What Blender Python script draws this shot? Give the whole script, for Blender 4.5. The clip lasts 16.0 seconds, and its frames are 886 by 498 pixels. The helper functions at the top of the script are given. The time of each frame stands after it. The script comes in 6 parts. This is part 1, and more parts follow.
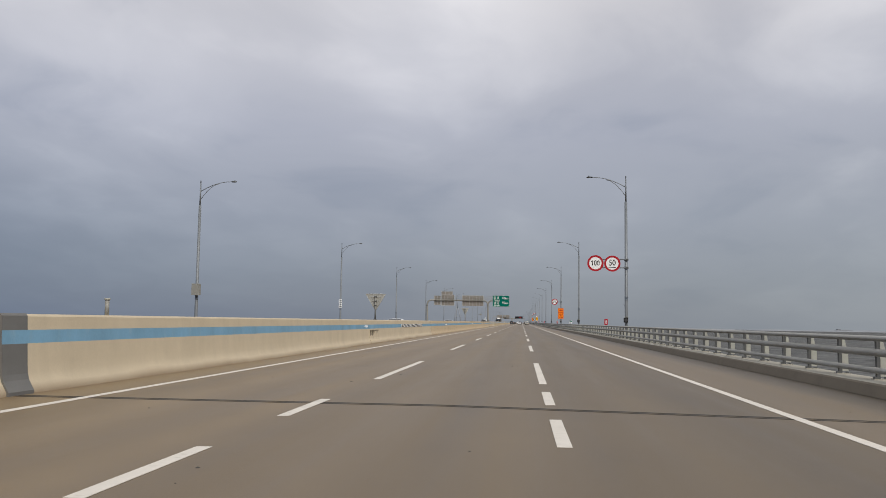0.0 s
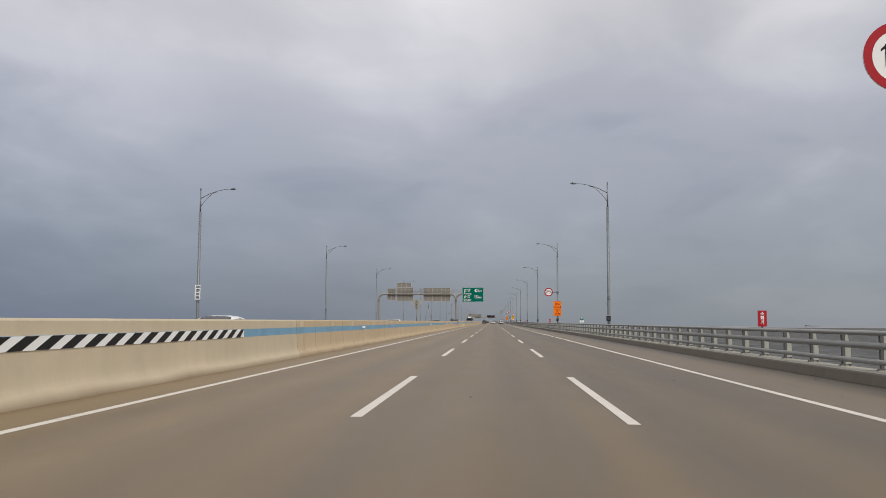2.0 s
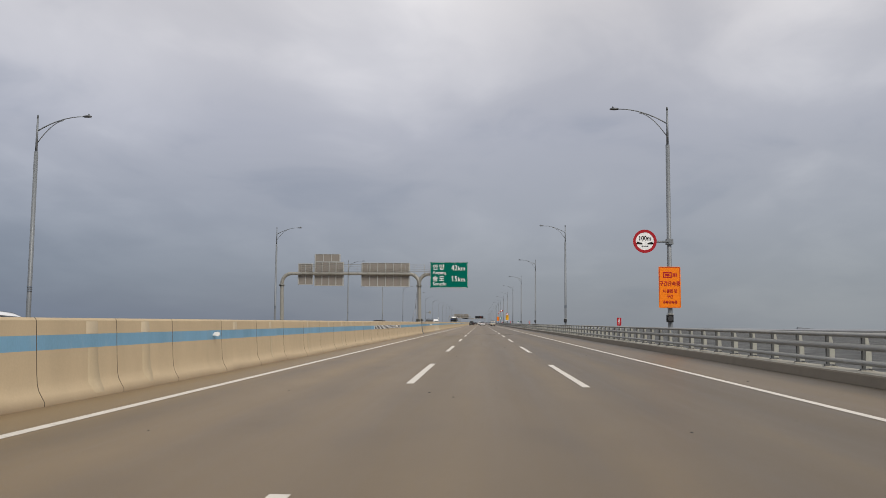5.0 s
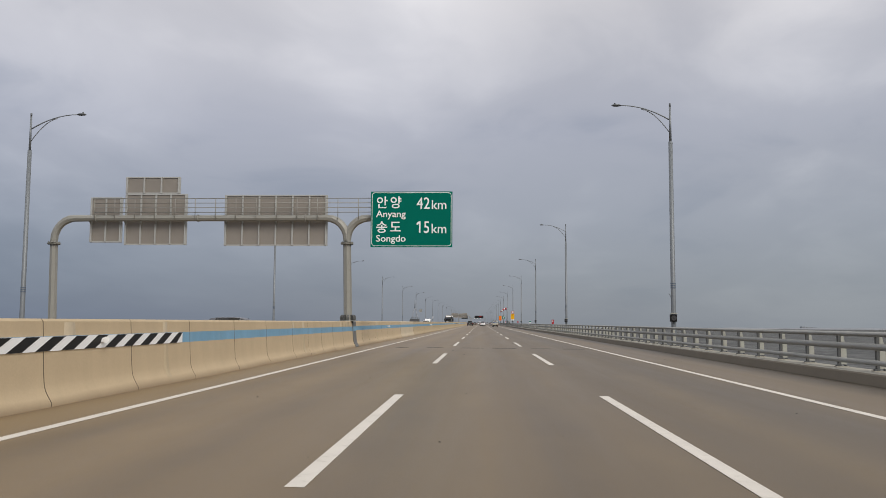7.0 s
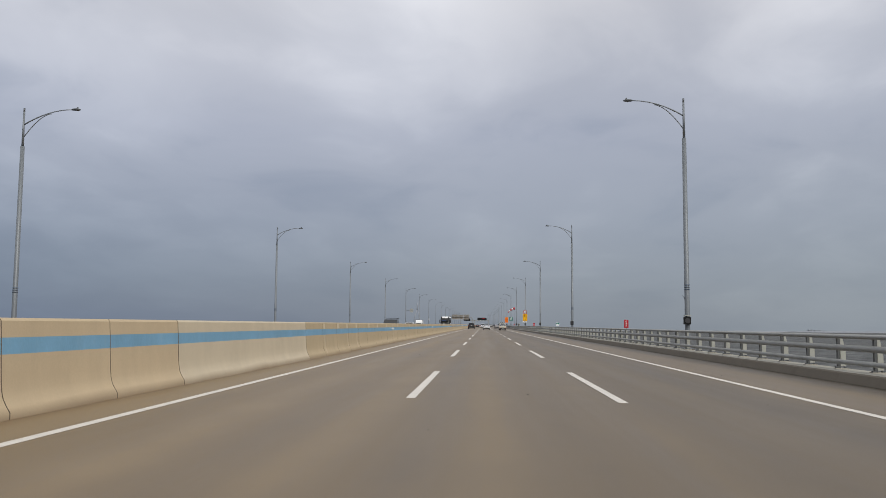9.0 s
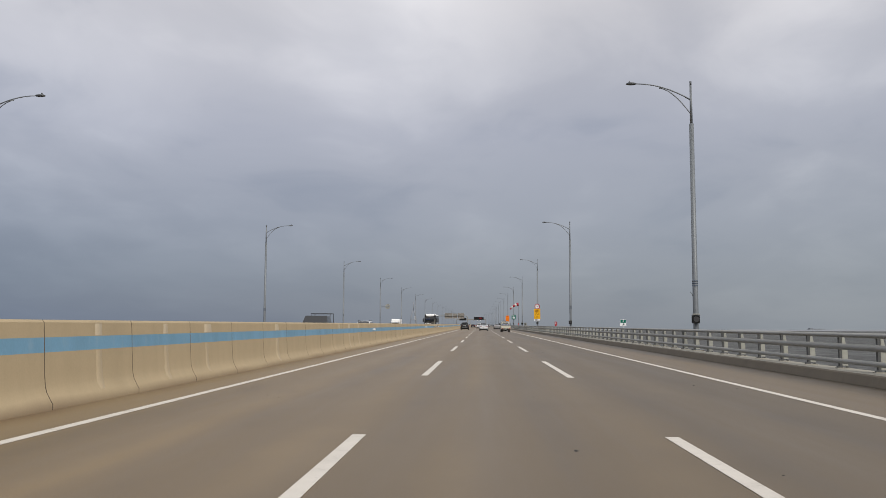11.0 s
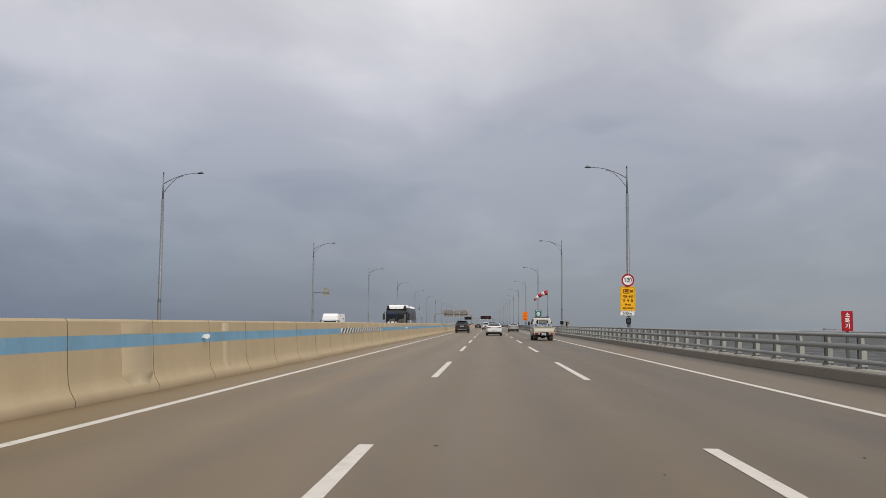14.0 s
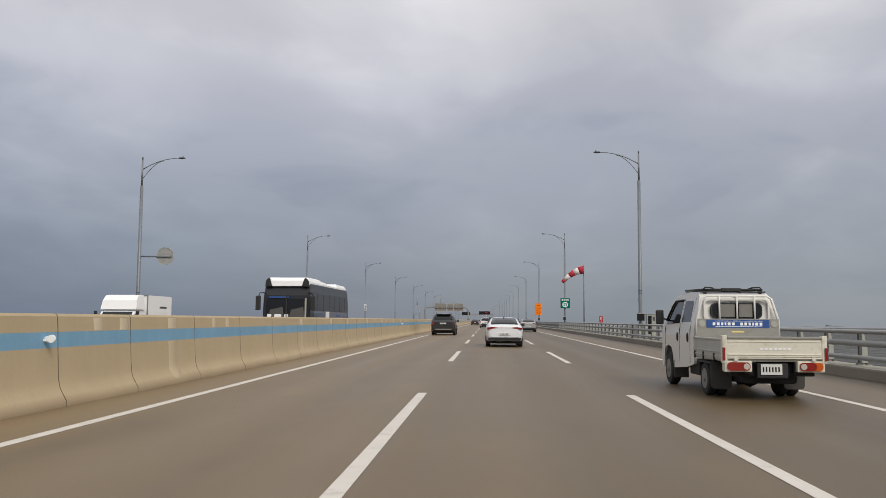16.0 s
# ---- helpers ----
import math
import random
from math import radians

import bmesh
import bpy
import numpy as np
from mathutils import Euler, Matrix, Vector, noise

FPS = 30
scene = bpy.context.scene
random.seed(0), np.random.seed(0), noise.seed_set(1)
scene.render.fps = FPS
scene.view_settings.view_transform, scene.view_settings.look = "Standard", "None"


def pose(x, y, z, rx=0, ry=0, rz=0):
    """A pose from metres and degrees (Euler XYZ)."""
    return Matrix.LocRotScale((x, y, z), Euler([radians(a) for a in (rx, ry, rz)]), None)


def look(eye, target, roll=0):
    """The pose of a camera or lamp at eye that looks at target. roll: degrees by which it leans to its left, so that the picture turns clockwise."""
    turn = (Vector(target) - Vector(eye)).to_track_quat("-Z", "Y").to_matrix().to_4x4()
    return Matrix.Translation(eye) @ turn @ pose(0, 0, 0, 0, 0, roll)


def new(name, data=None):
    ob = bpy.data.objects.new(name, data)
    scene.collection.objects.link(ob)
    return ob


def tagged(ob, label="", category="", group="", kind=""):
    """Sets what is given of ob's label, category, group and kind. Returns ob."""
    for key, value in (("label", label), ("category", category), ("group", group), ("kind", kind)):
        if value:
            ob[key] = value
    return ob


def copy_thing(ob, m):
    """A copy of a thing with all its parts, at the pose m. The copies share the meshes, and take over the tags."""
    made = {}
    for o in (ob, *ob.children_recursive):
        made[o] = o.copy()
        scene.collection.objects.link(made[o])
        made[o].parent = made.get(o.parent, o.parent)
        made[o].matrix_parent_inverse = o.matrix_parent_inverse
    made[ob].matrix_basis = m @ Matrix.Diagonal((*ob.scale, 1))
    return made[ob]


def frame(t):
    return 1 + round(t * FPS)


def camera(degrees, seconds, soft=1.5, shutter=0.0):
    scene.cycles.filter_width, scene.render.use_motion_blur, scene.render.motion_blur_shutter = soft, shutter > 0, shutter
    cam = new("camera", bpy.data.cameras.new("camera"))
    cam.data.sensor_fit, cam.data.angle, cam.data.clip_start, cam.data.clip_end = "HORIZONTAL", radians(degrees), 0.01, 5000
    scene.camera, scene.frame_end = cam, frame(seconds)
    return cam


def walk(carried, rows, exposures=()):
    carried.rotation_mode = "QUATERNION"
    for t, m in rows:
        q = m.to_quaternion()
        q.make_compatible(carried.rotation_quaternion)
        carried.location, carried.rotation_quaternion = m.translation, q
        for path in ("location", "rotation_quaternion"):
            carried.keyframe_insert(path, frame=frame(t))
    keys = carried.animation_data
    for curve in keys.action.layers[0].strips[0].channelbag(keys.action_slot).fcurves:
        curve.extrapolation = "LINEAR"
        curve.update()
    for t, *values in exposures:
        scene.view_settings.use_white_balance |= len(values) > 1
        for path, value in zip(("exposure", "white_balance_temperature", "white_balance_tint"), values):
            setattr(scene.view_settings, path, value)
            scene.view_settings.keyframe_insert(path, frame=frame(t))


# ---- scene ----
cam = camera(55.1, 16.0, soft=0.8)
PATH = [
    (0, (1.350, -61.068, 1.284), (1.1643, -59.0840, 1.4533), 0.78),
    (0.5, (0.922, -49.175, 1.284), (0.7574, -47.1893, 1.4565), 0.56),
    (1, (0.521, -37.633, 1.284), (0.3699, -35.6457, 1.4531), 0.58),
    (1.5, (0.214, -25.917, 1.284), (0.0841, -23.9281, 1.4499), 0.50),
    (2, (0.032, -13.959, 1.284), (-0.0850, -11.9697, 1.4533), 0.21),
    (2.5, (-0.079, -1.848, 1.284), (-0.1878, 0.1415, 1.4565), 0.35),
    (3, (-0.175, 10.329, 1.284), (-0.2743, 12.3190, 1.4528), 0.27),
    (3.5, (-0.261, 22.584, 1.284), (-0.3611, 24.5737, 1.4552), 0.44),
    (4, (-0.306, 34.774, 1.284), (-0.3979, 36.7651, 1.4538), 0.24),
    (4.5, (-0.325, 47.112, 1.284), (-0.4165, 49.1031, 1.4515), 0.24),
    (5, (-0.318, 59.617, 1.284), (-0.4082, 61.6081, 1.4558), 0.42),
    (5.2, (-0.312, 64.661, 1.284), (-0.4021, 66.6519, 1.4558), 0.38),
    (7.3, (-0.376, 118.296, 1.284), (-0.4661, 120.2870, 1.4559), 0.25),
    (7.5, (-0.405, 123.433, 1.284), (-0.5060, 125.4227, 1.4584), 0.35),
    (8, (-0.461, 136.285, 1.284), (-0.5679, 138.2748, 1.4570), 0.42),
    (8.5, (-0.499, 149.241, 1.284), (-0.6031, 151.2307, 1.4625), 0.27),
    (9, (-0.524, 162.292, 1.284), (-0.6206, 164.2816, 1.4611), 0.38),
    (9.2, (-0.531, 167.523, 1.284), (-0.6245, 169.5130, 1.4638), 0.27),
    (11.3, (-0.367, 223.361, 1.284), (-0.4559, 225.3508, 1.4603), 0.18),
    (11.5, (-0.363, 228.727, 1.284), (-0.4537, 230.7170, 1.4601), 0.24),
    (12, (-0.357, 242.157, 1.284), (-0.4523, 244.1469, 1.4607), 0.18),
    (12.5, (-0.372, 255.593, 1.284), (-0.4705, 257.5831, 1.4613), 0.35),
    (13, (-0.420, 269.013, 1.284), (-0.5197, 271.0026, 1.4598), 0.32),
    (13.5, (-0.455, 282.433, 1.284), (-0.5546, 284.4227, 1.4588), 0.35),
    (14, (-0.509, 296.200, 1.284), (-0.6148, 298.1896, 1.4597), 0.28),
    (14.5, (-0.577, 310.028, 1.284), (-0.6779, 312.0174, 1.4587), 0.43),
    (15, (-0.643, 323.598, 1.284), (-0.7477, 325.5872, 1.4587), 0.27),
    (15.5, (-0.686, 336.994, 1.284), (-0.7856, 338.9838, 1.4573), 0.49),
    (16, (-0.680, 350.311, 1.284), (-0.7832, 352.3014, 1.4500), 0.37),
]
# the clip's white balance drifts a little, coolest after the green sign
walk(cam, [(t, look(eye, target, roll)) for t, eye, target, roll in PATH],
     exposures=[(0, 0.0, 6500, 10), (2.5, 0.0, 6560, 10), (5.0, 0.0, 6590, 10), (7.3, 0.0, 6480, 10), (8.0, 0.0, 6340, 9), (9.2, 0.0, 6300, 9), (11.3, 0.0, 6500, 10), (16.0, 0.0, 6510, 10)])

# ---- light: an overcast sky and a weak, veiled sun ----
world = bpy.data.worlds.new("overcast")
scene.world = world
world.use_nodes = True
SUN_UP, SUN_TURN = 40.0, 148.0


def lin(r, g, b):
    return tuple((c / 255 / 12.92) if c < 10.3 else ((c / 255 + 0.055) / 1.055) ** 2.4 for c in (r, g, b))


class Nodes:
    """Short-hand for building a node tree."""

    def __init__(self, tree):
        self.tree = tree
        tree.nodes.clear()

    def put(self, socket, value):
        if isinstance(value, bpy.types.NodeSocket):
            self.tree.links.new(value, socket)
        else:
            socket.default_value = (*value, 1) if socket.type == "RGBA" and len(value) == 3 else value

    def add(self, kind, links=()):
        n = self.tree.nodes.new(kind)
        for slot, value in dict(links).items():
            self.put(n.inputs[slot], value)
        return n

    def math(self, op, a, b=0.0, clamp=False):
        n = self.add("ShaderNodeMath", {0: a, 1: b})
        n.operation, n.use_clamp = op, clamp
        return n.outputs[0]

    def mix(self, fac, a, b, blend="MIX"):
        n = self.add("ShaderNodeMix")
        n.data_type, n.blend_type = "RGBA", blend
        for slot, value in ((0, fac), (6, a), (7, b)):
            self.put(n.inputs[slot], value)
        return n.outputs[2]

    def ramp(self, fac, stops, easing="EASE"):
        n = self.add("ShaderNodeValToRGB", {0: fac})
        n.color_ramp.interpolation = easing
        while len(n.color_ramp.elements) < len(stops):
            n.color_ramp.elements.new(0.5)
        for e, (at, c) in zip(n.color_ramp.elements, stops):
            e.position, e.color = at, (*c, 1) if isinstance(c, tuple) else (c, c, c, 1)
        return n.outputs[0]

    def noise(self, vector, scale, detail=4.0, rough=0.5, dims="3D"):
        slots = {"Scale": scale, "Detail": detail, "Roughness": rough}
        slots["W" if dims == "1D" else "Vector"] = vector
        n = self.tree.nodes.new("ShaderNodeTexNoise")
        n.noise_dimensions = dims
        for slot, value in slots.items():
            self.put(n.inputs[slot], value)
        return n.outputs[0]


def build_sky():
    n = Nodes(world.node_tree)
    way = n.add("ShaderNodeTexCoord").outputs["Generated"]
    xyz = n.add("ShaderNodeSeparateXYZ", {0: way}).outputs
    up = n.math("MAXIMUM", xyz[2], 0.0)
    # cloud layer seen in perspective: wide and flat towards the horizon
    flat = n.math("DIVIDE", 1.0, n.math("ADD", up, 0.26))
    plan = n.add("ShaderNodeCombineXYZ", {0: n.math("MULTIPLY", xyz[0], flat), 1: n.math("MULTIPLY", xyz[1], flat), 2: n.math("MULTIPLY", up, 1.5)}).outputs[0]
    # the layer is drawn out and folded by the wind
    fold = n.add("ShaderNodeTexNoise", {"Vector": plan, "Scale": 1.3, "Detail": 2.0}).outputs["Color"]
    shift = n.add("ShaderNodeVectorMath", {0: fold, 1: (0.5, 0.5, 0.5)})
    shift.operation = "SUBTRACT"
    bent = n.add("ShaderNodeVectorMath", {0: shift.outputs[0], 1: (0.55, 0.55, 0.5), 2: plan})
    bent.operation = "MULTIPLY_ADD"
    plan = bent.outputs[0]
    big = n.noise(plan, 0.95, 3.0, 0.5)
    fine = n.noise(n.add("ShaderNodeMapping", {0: plan, "Scale": (1.0, 0.8, 1.0)}).outputs[0], 2.7, 5.0, 0.5)
    cloud = n.math("ADD", n.math("MULTIPLY", big, 0.56), n.math("MULTIPLY", fine, 0.44))
    base = n.ramp(up, [(0.0, lin(128, 134, 144)), (0.05, lin(141, 147, 158)), (0.12, lin(161, 166, 178)), (0.22, lin(178, 181, 193)), (0.36, lin(194, 194, 200)), (1.0, lin(248, 246, 242))], "LINEAR")
    side = n.math("MULTIPLY", n.math("ADD", xyz[0], 0.30), 0.75, True)
    base = n.mix(n.math("MULTIPLY", side, n.math("SUBTRACT", 1.0, n.math("MULTIPLY", up, 2.6, True))), base, lin(151, 158, 164))
    west = n.math("MULTIPLY", n.math("SUBTRACT", -0.02, xyz[0]), 1.75, True)
    base = n.mix(n.math("MULTIPLY", west, n.math("SUBTRACT", 1.0, n.math("MULTIPLY", up, 3.6, True))), base, lin(108, 121, 142))
    light = n.ramp(cloud, [(0.35, (0.80, 0.83, 0.88)), (0.48, (1.0, 1.0, 1.01)), (0.64, (1.24, 1.22, 1.19))])
    deck = n.mix(n.math("ADD", 0.34, n.math("MULTIPLY", up, 2.6), True), base, n.mix(1.0, base, light, "MULTIPLY"))

    def thin(x, y, z, sharp, gain):
        """Where the cloud is thin and the light comes through."""
        d = Vector((x, y, z)).normalized()
        dot = n.add("ShaderNodeVectorMath", {0: way, 1: tuple(d)})
        dot.operation = "DOT_PRODUCT"
        lobe = n.math("POWER", n.math("MAXIMUM", dot.outputs["Value"], 0.0), sharp)
        return n.math("MULTIPLY", lobe, n.math("MULTIPLY", fine, gain))

    glow = n.math("ADD", thin(-0.52, 1.0, 0.34, 90.0, 0.26), n.math("ADD", thin(-0.13, 1.0, 0.40, 140.0, 0.34), thin(0.40, 1.0, 0.36, 260.0, 0.16)))
    deck = n.mix(1.0, deck, n.add("ShaderNodeCombineColor", {0: glow, 1: n.math("MULTIPLY", glow, 0.98), 2: n.math("MULTIPLY", glow, 0.97)}).outputs[0], "ADD")
    # a thicker, bluer bank ahead
    heavy = n.math("ADD", thin(0.13, 1.0, 0.26, 120.0, 0.22), thin(-0.62, 1.0, 0.12, 60.0, 0.22), True)
    deck = n.mix(heavy, deck, n.mix(1.0, deck, (0.72, 0.76, 0.83), "MULTIPLY"))
    sky = n.add("ShaderNodeTexSky")
    sky.sky_type, sky.sun_disc, sky.sun_elevation, sky.sun_rotation = "NISHITA", False, radians(SUN_UP), radians(SUN_TURN)
    clear = n.add("ShaderNodeBackground", {0: sky.outputs[0], 1: 0.08}).outputs[0]
    veil = n.add("ShaderNodeBackground", {0: deck, 1: 1.0}).outputs[0]
    both = n.add("ShaderNodeMixShader", {0: 0.94, 1: clear, 2: veil}).outputs[0]
    n.add("ShaderNodeOutputWorld", {0: both})


build_sky()
sun = new("sun", bpy.data.lights.new("sun", "SUN"))
sun.data.energy, sun.data.angle, sun.data.color = 1.9, radians(30), (1.0, 0.92, 0.81)
sun.matrix_world = look((0, 0, 0), (-math.sin(radians(SUN_TURN)) * math.cos(radians(SUN_UP)), -math.cos(radians(SUN_TURN)) * math.cos(radians(SUN_UP)), -math.sin(radians(SUN_UP))))


# ---- materials ----
def surface(name, colour, rough=0.6, metal=0.0, spread=0.12, scale=3.0, grain=40.0, bump=0.1, coat=0.0, dirt=None, stretch=(1, 1, 1), gloss=0.5):
    """A painted, cast or worked surface: blotches, fine grain, optional dirt, and a fine relief."""
    m = bpy.data.materials.new(name)
    m.use_nodes = True
    n = Nodes(m.node_tree)
    at = n.add("ShaderNodeNewGeometry").outputs["Position"]
    at = n.add("ShaderNodeMapping", {0: at, "Scale": stretch}).outputs[0]
    blot, fine = n.noise(at, scale, 4.0, 0.6), n.noise(at, grain, 3.0, 0.6)
    shade = n.math("ADD", 1.0 - spread, n.math("MULTIPLY", n.math("ADD", n.math("MULTIPLY", blot, 1.4), n.math("MULTIPLY", fine, 0.6)), spread))
    col = n.mix(1.0, colour, n.add("ShaderNodeCombineColor", {0: shade, 1: shade, 2: shade}).outputs[0], "MULTIPLY")
    if dirt:
        spots = n.ramp(n.noise(at, scale * 2.3, 6.0, 0.65), [(0.52, 0.0), (0.75, 0.6)])
        col = n.mix(spots, col, dirt)
    b = n.add("ShaderNodeBsdfPrincipled", {"Base Color": col, "Metallic": metal, "Roughness": n.math("ADD", rough - 0.06, n.math("MULTIPLY", blot, 0.12)), "Coat Weight": coat, "Specular IOR Level": gloss, "Coat Roughness": 0.08})
    if bump:
        rise = n.add("ShaderNodeBump", {"Height": fine, "Strength": bump, "Distance": 0.01}).outputs[0]
        n.tree.links.new(rise, b.inputs["Normal"])
    n.add("ShaderNodeOutputMaterial", {0: b.outputs[0]})
    return m


def road_surface():
    m = bpy.data.materials.new("worn_asphalt")
    m.use_nodes = True
    n = Nodes(m.node_tree)
    at = n.add("ShaderNodeNewGeometry").outputs["Position"]
    x = n.add("ShaderNodeSeparateXYZ", {0: at}).outputs[0]
    long = n.add("ShaderNodeMapping", {0: at, "Scale": (1.0, 0.035, 1.0)}).outputs[0]
    streak, patch, grit = n.noise(long, 1.1, 5.0, 0.6), n.noise(at, 0.12, 3.0, 0.5), n.noise(at, 55.0, 3.0, 0.7)
    blot = n.noise(n.add("ShaderNodeMapping", {0: at, "Scale": (1.0, 0.45, 1.0)}).outputs[0], 0.75, 5.0, 0.62)
    # two wheel tracks in each 3.6 m lane, polished darker by tyres
    phase = n.math("MULTIPLY", n.math("ADD", x, 0.9), 2 * math.pi / 1.8)
    track = n.math("MULTIPLY", n.math("ADD", n.math("SINE", phase), 1.0), 0.5)
    tone = n.math("ADD", n.math("MULTIPLY", streak, 0.34), n.math("ADD", n.math("MULTIPLY", patch, 0.24), n.math("ADD", n.math("MULTIPLY", blot, 0.26), n.math("MULTIPLY", track, 0.13))))
    col = n.ramp(tone, [(0.30, (0.101, 0.072, 0.035)), (0.48, (0.143, 0.103, 0.051)), (0.68, (0.194, 0.142, 0.073))])
    # the lanes by the median are dustier and browner, those by the parapet darker
    across = n.math("ADD", 0.5, n.math("MULTIPLY", n.math("ADD", x, n.math("MULTIPLY", n.math("SUBTRACT", patch, 0.5), 5.0)), -0.105), True)
    col = n.mix(across, n.mix(1.0, col, (0.66, 0.63, 0.56), "MULTIPLY"), n.mix(1.0, col, (1.21, 1.14, 1.03), "MULTIPLY"))
    # pale dust gathers on the shoulders, thickest by the median and in a strip outside the right edge line
    edge = n.math("ADD", x, n.math("MULTIPLY", n.math("SUBTRACT", blot, 0.5), 0.9))
    inner = n.math("MULTIPLY", n.math("SUBTRACT", -5.35, edge), 1.3, True)
    outer = n.ramp(n.math("MULTIPLY", n.math("SUBTRACT", edge, 4.9), 0.33, True), [(0.0, 0.0), (0.22, 0.50), (0.50, 0.42), (0.78, 0.05), (1.0, 0.0)])
    thick = n.math("ADD", 0.5, n.math("MULTIPLY", streak, 0.6))
    col = n.mix(n.math("MULTIPLY", n.math("MAXIMUM", inner, outer), thick, True), col, (0.235, 0.170, 0.094))
    # brown dirt along the foot of the barrier, and a darker strip beside the kerb
    foot = n.math("MULTIPLY", n.math("SUBTRACT", -6.42, edge), 3.2, True)
    gutter = n.math("MULTIPLY", n.math("SUBTRACT", edge, 6.55), 1.2, True)
    col = n.mix(n.math("MULTIPLY", foot, 0.7), col, (0.165, 0.108, 0.058))
    col = n.mix(n.math("MULTIPLY", gutter, 0.8), col, (0.075, 0.060, 0.042))
    col = n.mix(0.35, col, n.mix(1.0, col, n.ramp(grit, [(0.3, 0.65), (0.7, 1.3)]), "MULTIPLY"))
    b = n.add("ShaderNodeBsdfPrincipled", {"Base Color": col, "Specular IOR Level": 0.62, "Roughness": n.math("ADD", 0.37, n.math("MULTIPLY", streak, 0.2)), "Normal": n.add("ShaderNodeBump", {"Height": grit, "Strength": 0.2, "Distance": 0.006}).outputs[0]})
    n.add("ShaderNodeOutputMaterial", {0: b.outputs[0]})
    return m


def wall_surface(name, colour):
    """Cast concrete with faint run-off down the face and a dusty foot."""
    m = bpy.data.materials.new(name)
    m.use_nodes = True
    n = Nodes(m.node_tree)
    at = n.add("ShaderNodeNewGeometry").outputs["Position"]
    xyz = n.add("ShaderNodeSeparateXYZ", {0: at}).outputs
    drip = n.noise(n.add("ShaderNodeMapping", {0: at, "Scale": (0.4, 1.0, 0.10)}).outputs[0], 2.4, 3.0, 0.6)
    blot, fine = n.noise(at, 1.3, 5.0, 0.6), n.noise(at, 30.0, 4.0, 0.65)
    wide = n.noise(at, 0.35, 3.0, 0.5)
    tone = n.math("ADD", 0.74, n.math("ADD", n.math("MULTIPLY", blot, 0.2), n.math("ADD", n.math("MULTIPLY", drip, 0.14), n.math("MULTIPLY", wide, 0.18))))
    col = n.mix(1.0, colour, n.add("ShaderNodeCombineColor", {0: tone, 1: tone, 2: tone}).outputs[0], "MULTIPLY")
    foot = n.math("SUBTRACT", n.math("ADD", n.math("MULTIPLY", wide, 0.25), n.math("MULTIPLY", blot, 0.08)), xyz[2])
    col = n.mix(n.math("MULTIPLY", foot, 4.0, True), col, (0.27, 0.20, 0.13))
    col = n.mix(0.1, col, n.mix(1.0, col, n.ramp(fine, [(0.3, 0.7), (0.7, 1.25)]), "MULTIPLY"))
    b = n.add("ShaderNodeBsdfPrincipled", {"Base Color": col, "Roughness": 0.82, "Normal": n.add("ShaderNodeBump", {"Height": fine, "Strength": 0.09, "Distance": 0.006}).outputs[0]})
    n.add("ShaderNodeOutputMaterial", {0: b.outputs[0]})
    return m


def water_surface():
    m = bpy.data.materials.new("grey_sea")
    m.use_nodes = True
    n = Nodes(m.node_tree)
    at = n.add("ShaderNodeNewGeometry").outputs["Position"]
    swell = n.noise(n.add("ShaderNodeMapping", {0: at, "Scale": (1.0, 0.45, 1.0)}).outputs[0], 0.16, 6.0, 0.62)
    drift = n.noise(at, 0.006, 4.0, 0.5)
    chop = n.noise(n.add("ShaderNodeMapping", {0: at, "Scale": (0.5, 1.0, 1.0)}).outputs[0], 0.11, 5.0, 0.7)
    col = n.mix(drift, (0.072, 0.075, 0.076), (0.105, 0.108, 0.106))
    col = n.mix(1.0, col, n.ramp(chop, [(0.38, 0.55), (0.5, 1.0), (0.62, 1.75)]), "MULTIPLY")
    b = n.add("ShaderNodeBsdfPrincipled", {"Base Color": col, "Roughness": 0.6, "IOR": 1.33, "Specular IOR Level": 0.12, "Normal": n.add("ShaderNodeBump", {"Height": swell, "Strength": 0.9, "Distance": 1.2}).outputs[0]})
    n.add("ShaderNodeOutputMaterial", {0: b.outputs[0]})
    return m


def glass_surface(name, colour=(0.012, 0.014, 0.016), rough=0.06):
    m = bpy.data.materials.new(name)
    m.use_nodes = True
    n = Nodes(m.node_tree)
    at = n.add("ShaderNodeNewGeometry").outputs["Position"]
    b = n.add("ShaderNodeBsdfPrincipled", {"Base Color": colour, "Roughness": n.math("ADD", rough, n.math("MULTIPLY", n.noise(at, 2.0), 0.06)), "IOR": 1.5})
    n.add("ShaderNodeOutputMaterial", {0: b.outputs[0]})
    return m


ASPHALT = road_surface()
SEA = water_surface()
WALL = wall_surface("tan_concrete", (0.54, 0.43, 0.283))
WALL_OLIVE = wall_surface("olive_tan_concrete", (0.475, 0.38, 0.242))
WALL_PALE = wall_surface("pale_patched_concrete", (0.57, 0.49, 0.36))
BLUE = surface("faded_blue_paint", (0.18, 0.365, 0.53), 0.65, spread=0.4, scale=1.2, stretch=(1, 1, 0.4), dirt=(0.28, 0.42, 0.52))
WALL_WASH = wall_surface("lime_washed_concrete", (0.60, 0.51, 0.37))
WALL_FAINT = wall_surface("faintly_washed_concrete", (0.525, 0.43, 0.288))
# one kerb concrete in two tones: shade and skylight put into the base colours
KERB = surface("shaded_kerb_concrete", (0.15, 0.128, 0.098), 0.85, spread=0.3, scale=0.8, dirt=(0.11, 0.095, 0.072))
KERB_TOP = surface("skylit_kerb_concrete", (0.37, 0.355, 0.31), 0.85, spread=0.3, scale=1.6, dirt=(0.24, 0.22, 0.18))
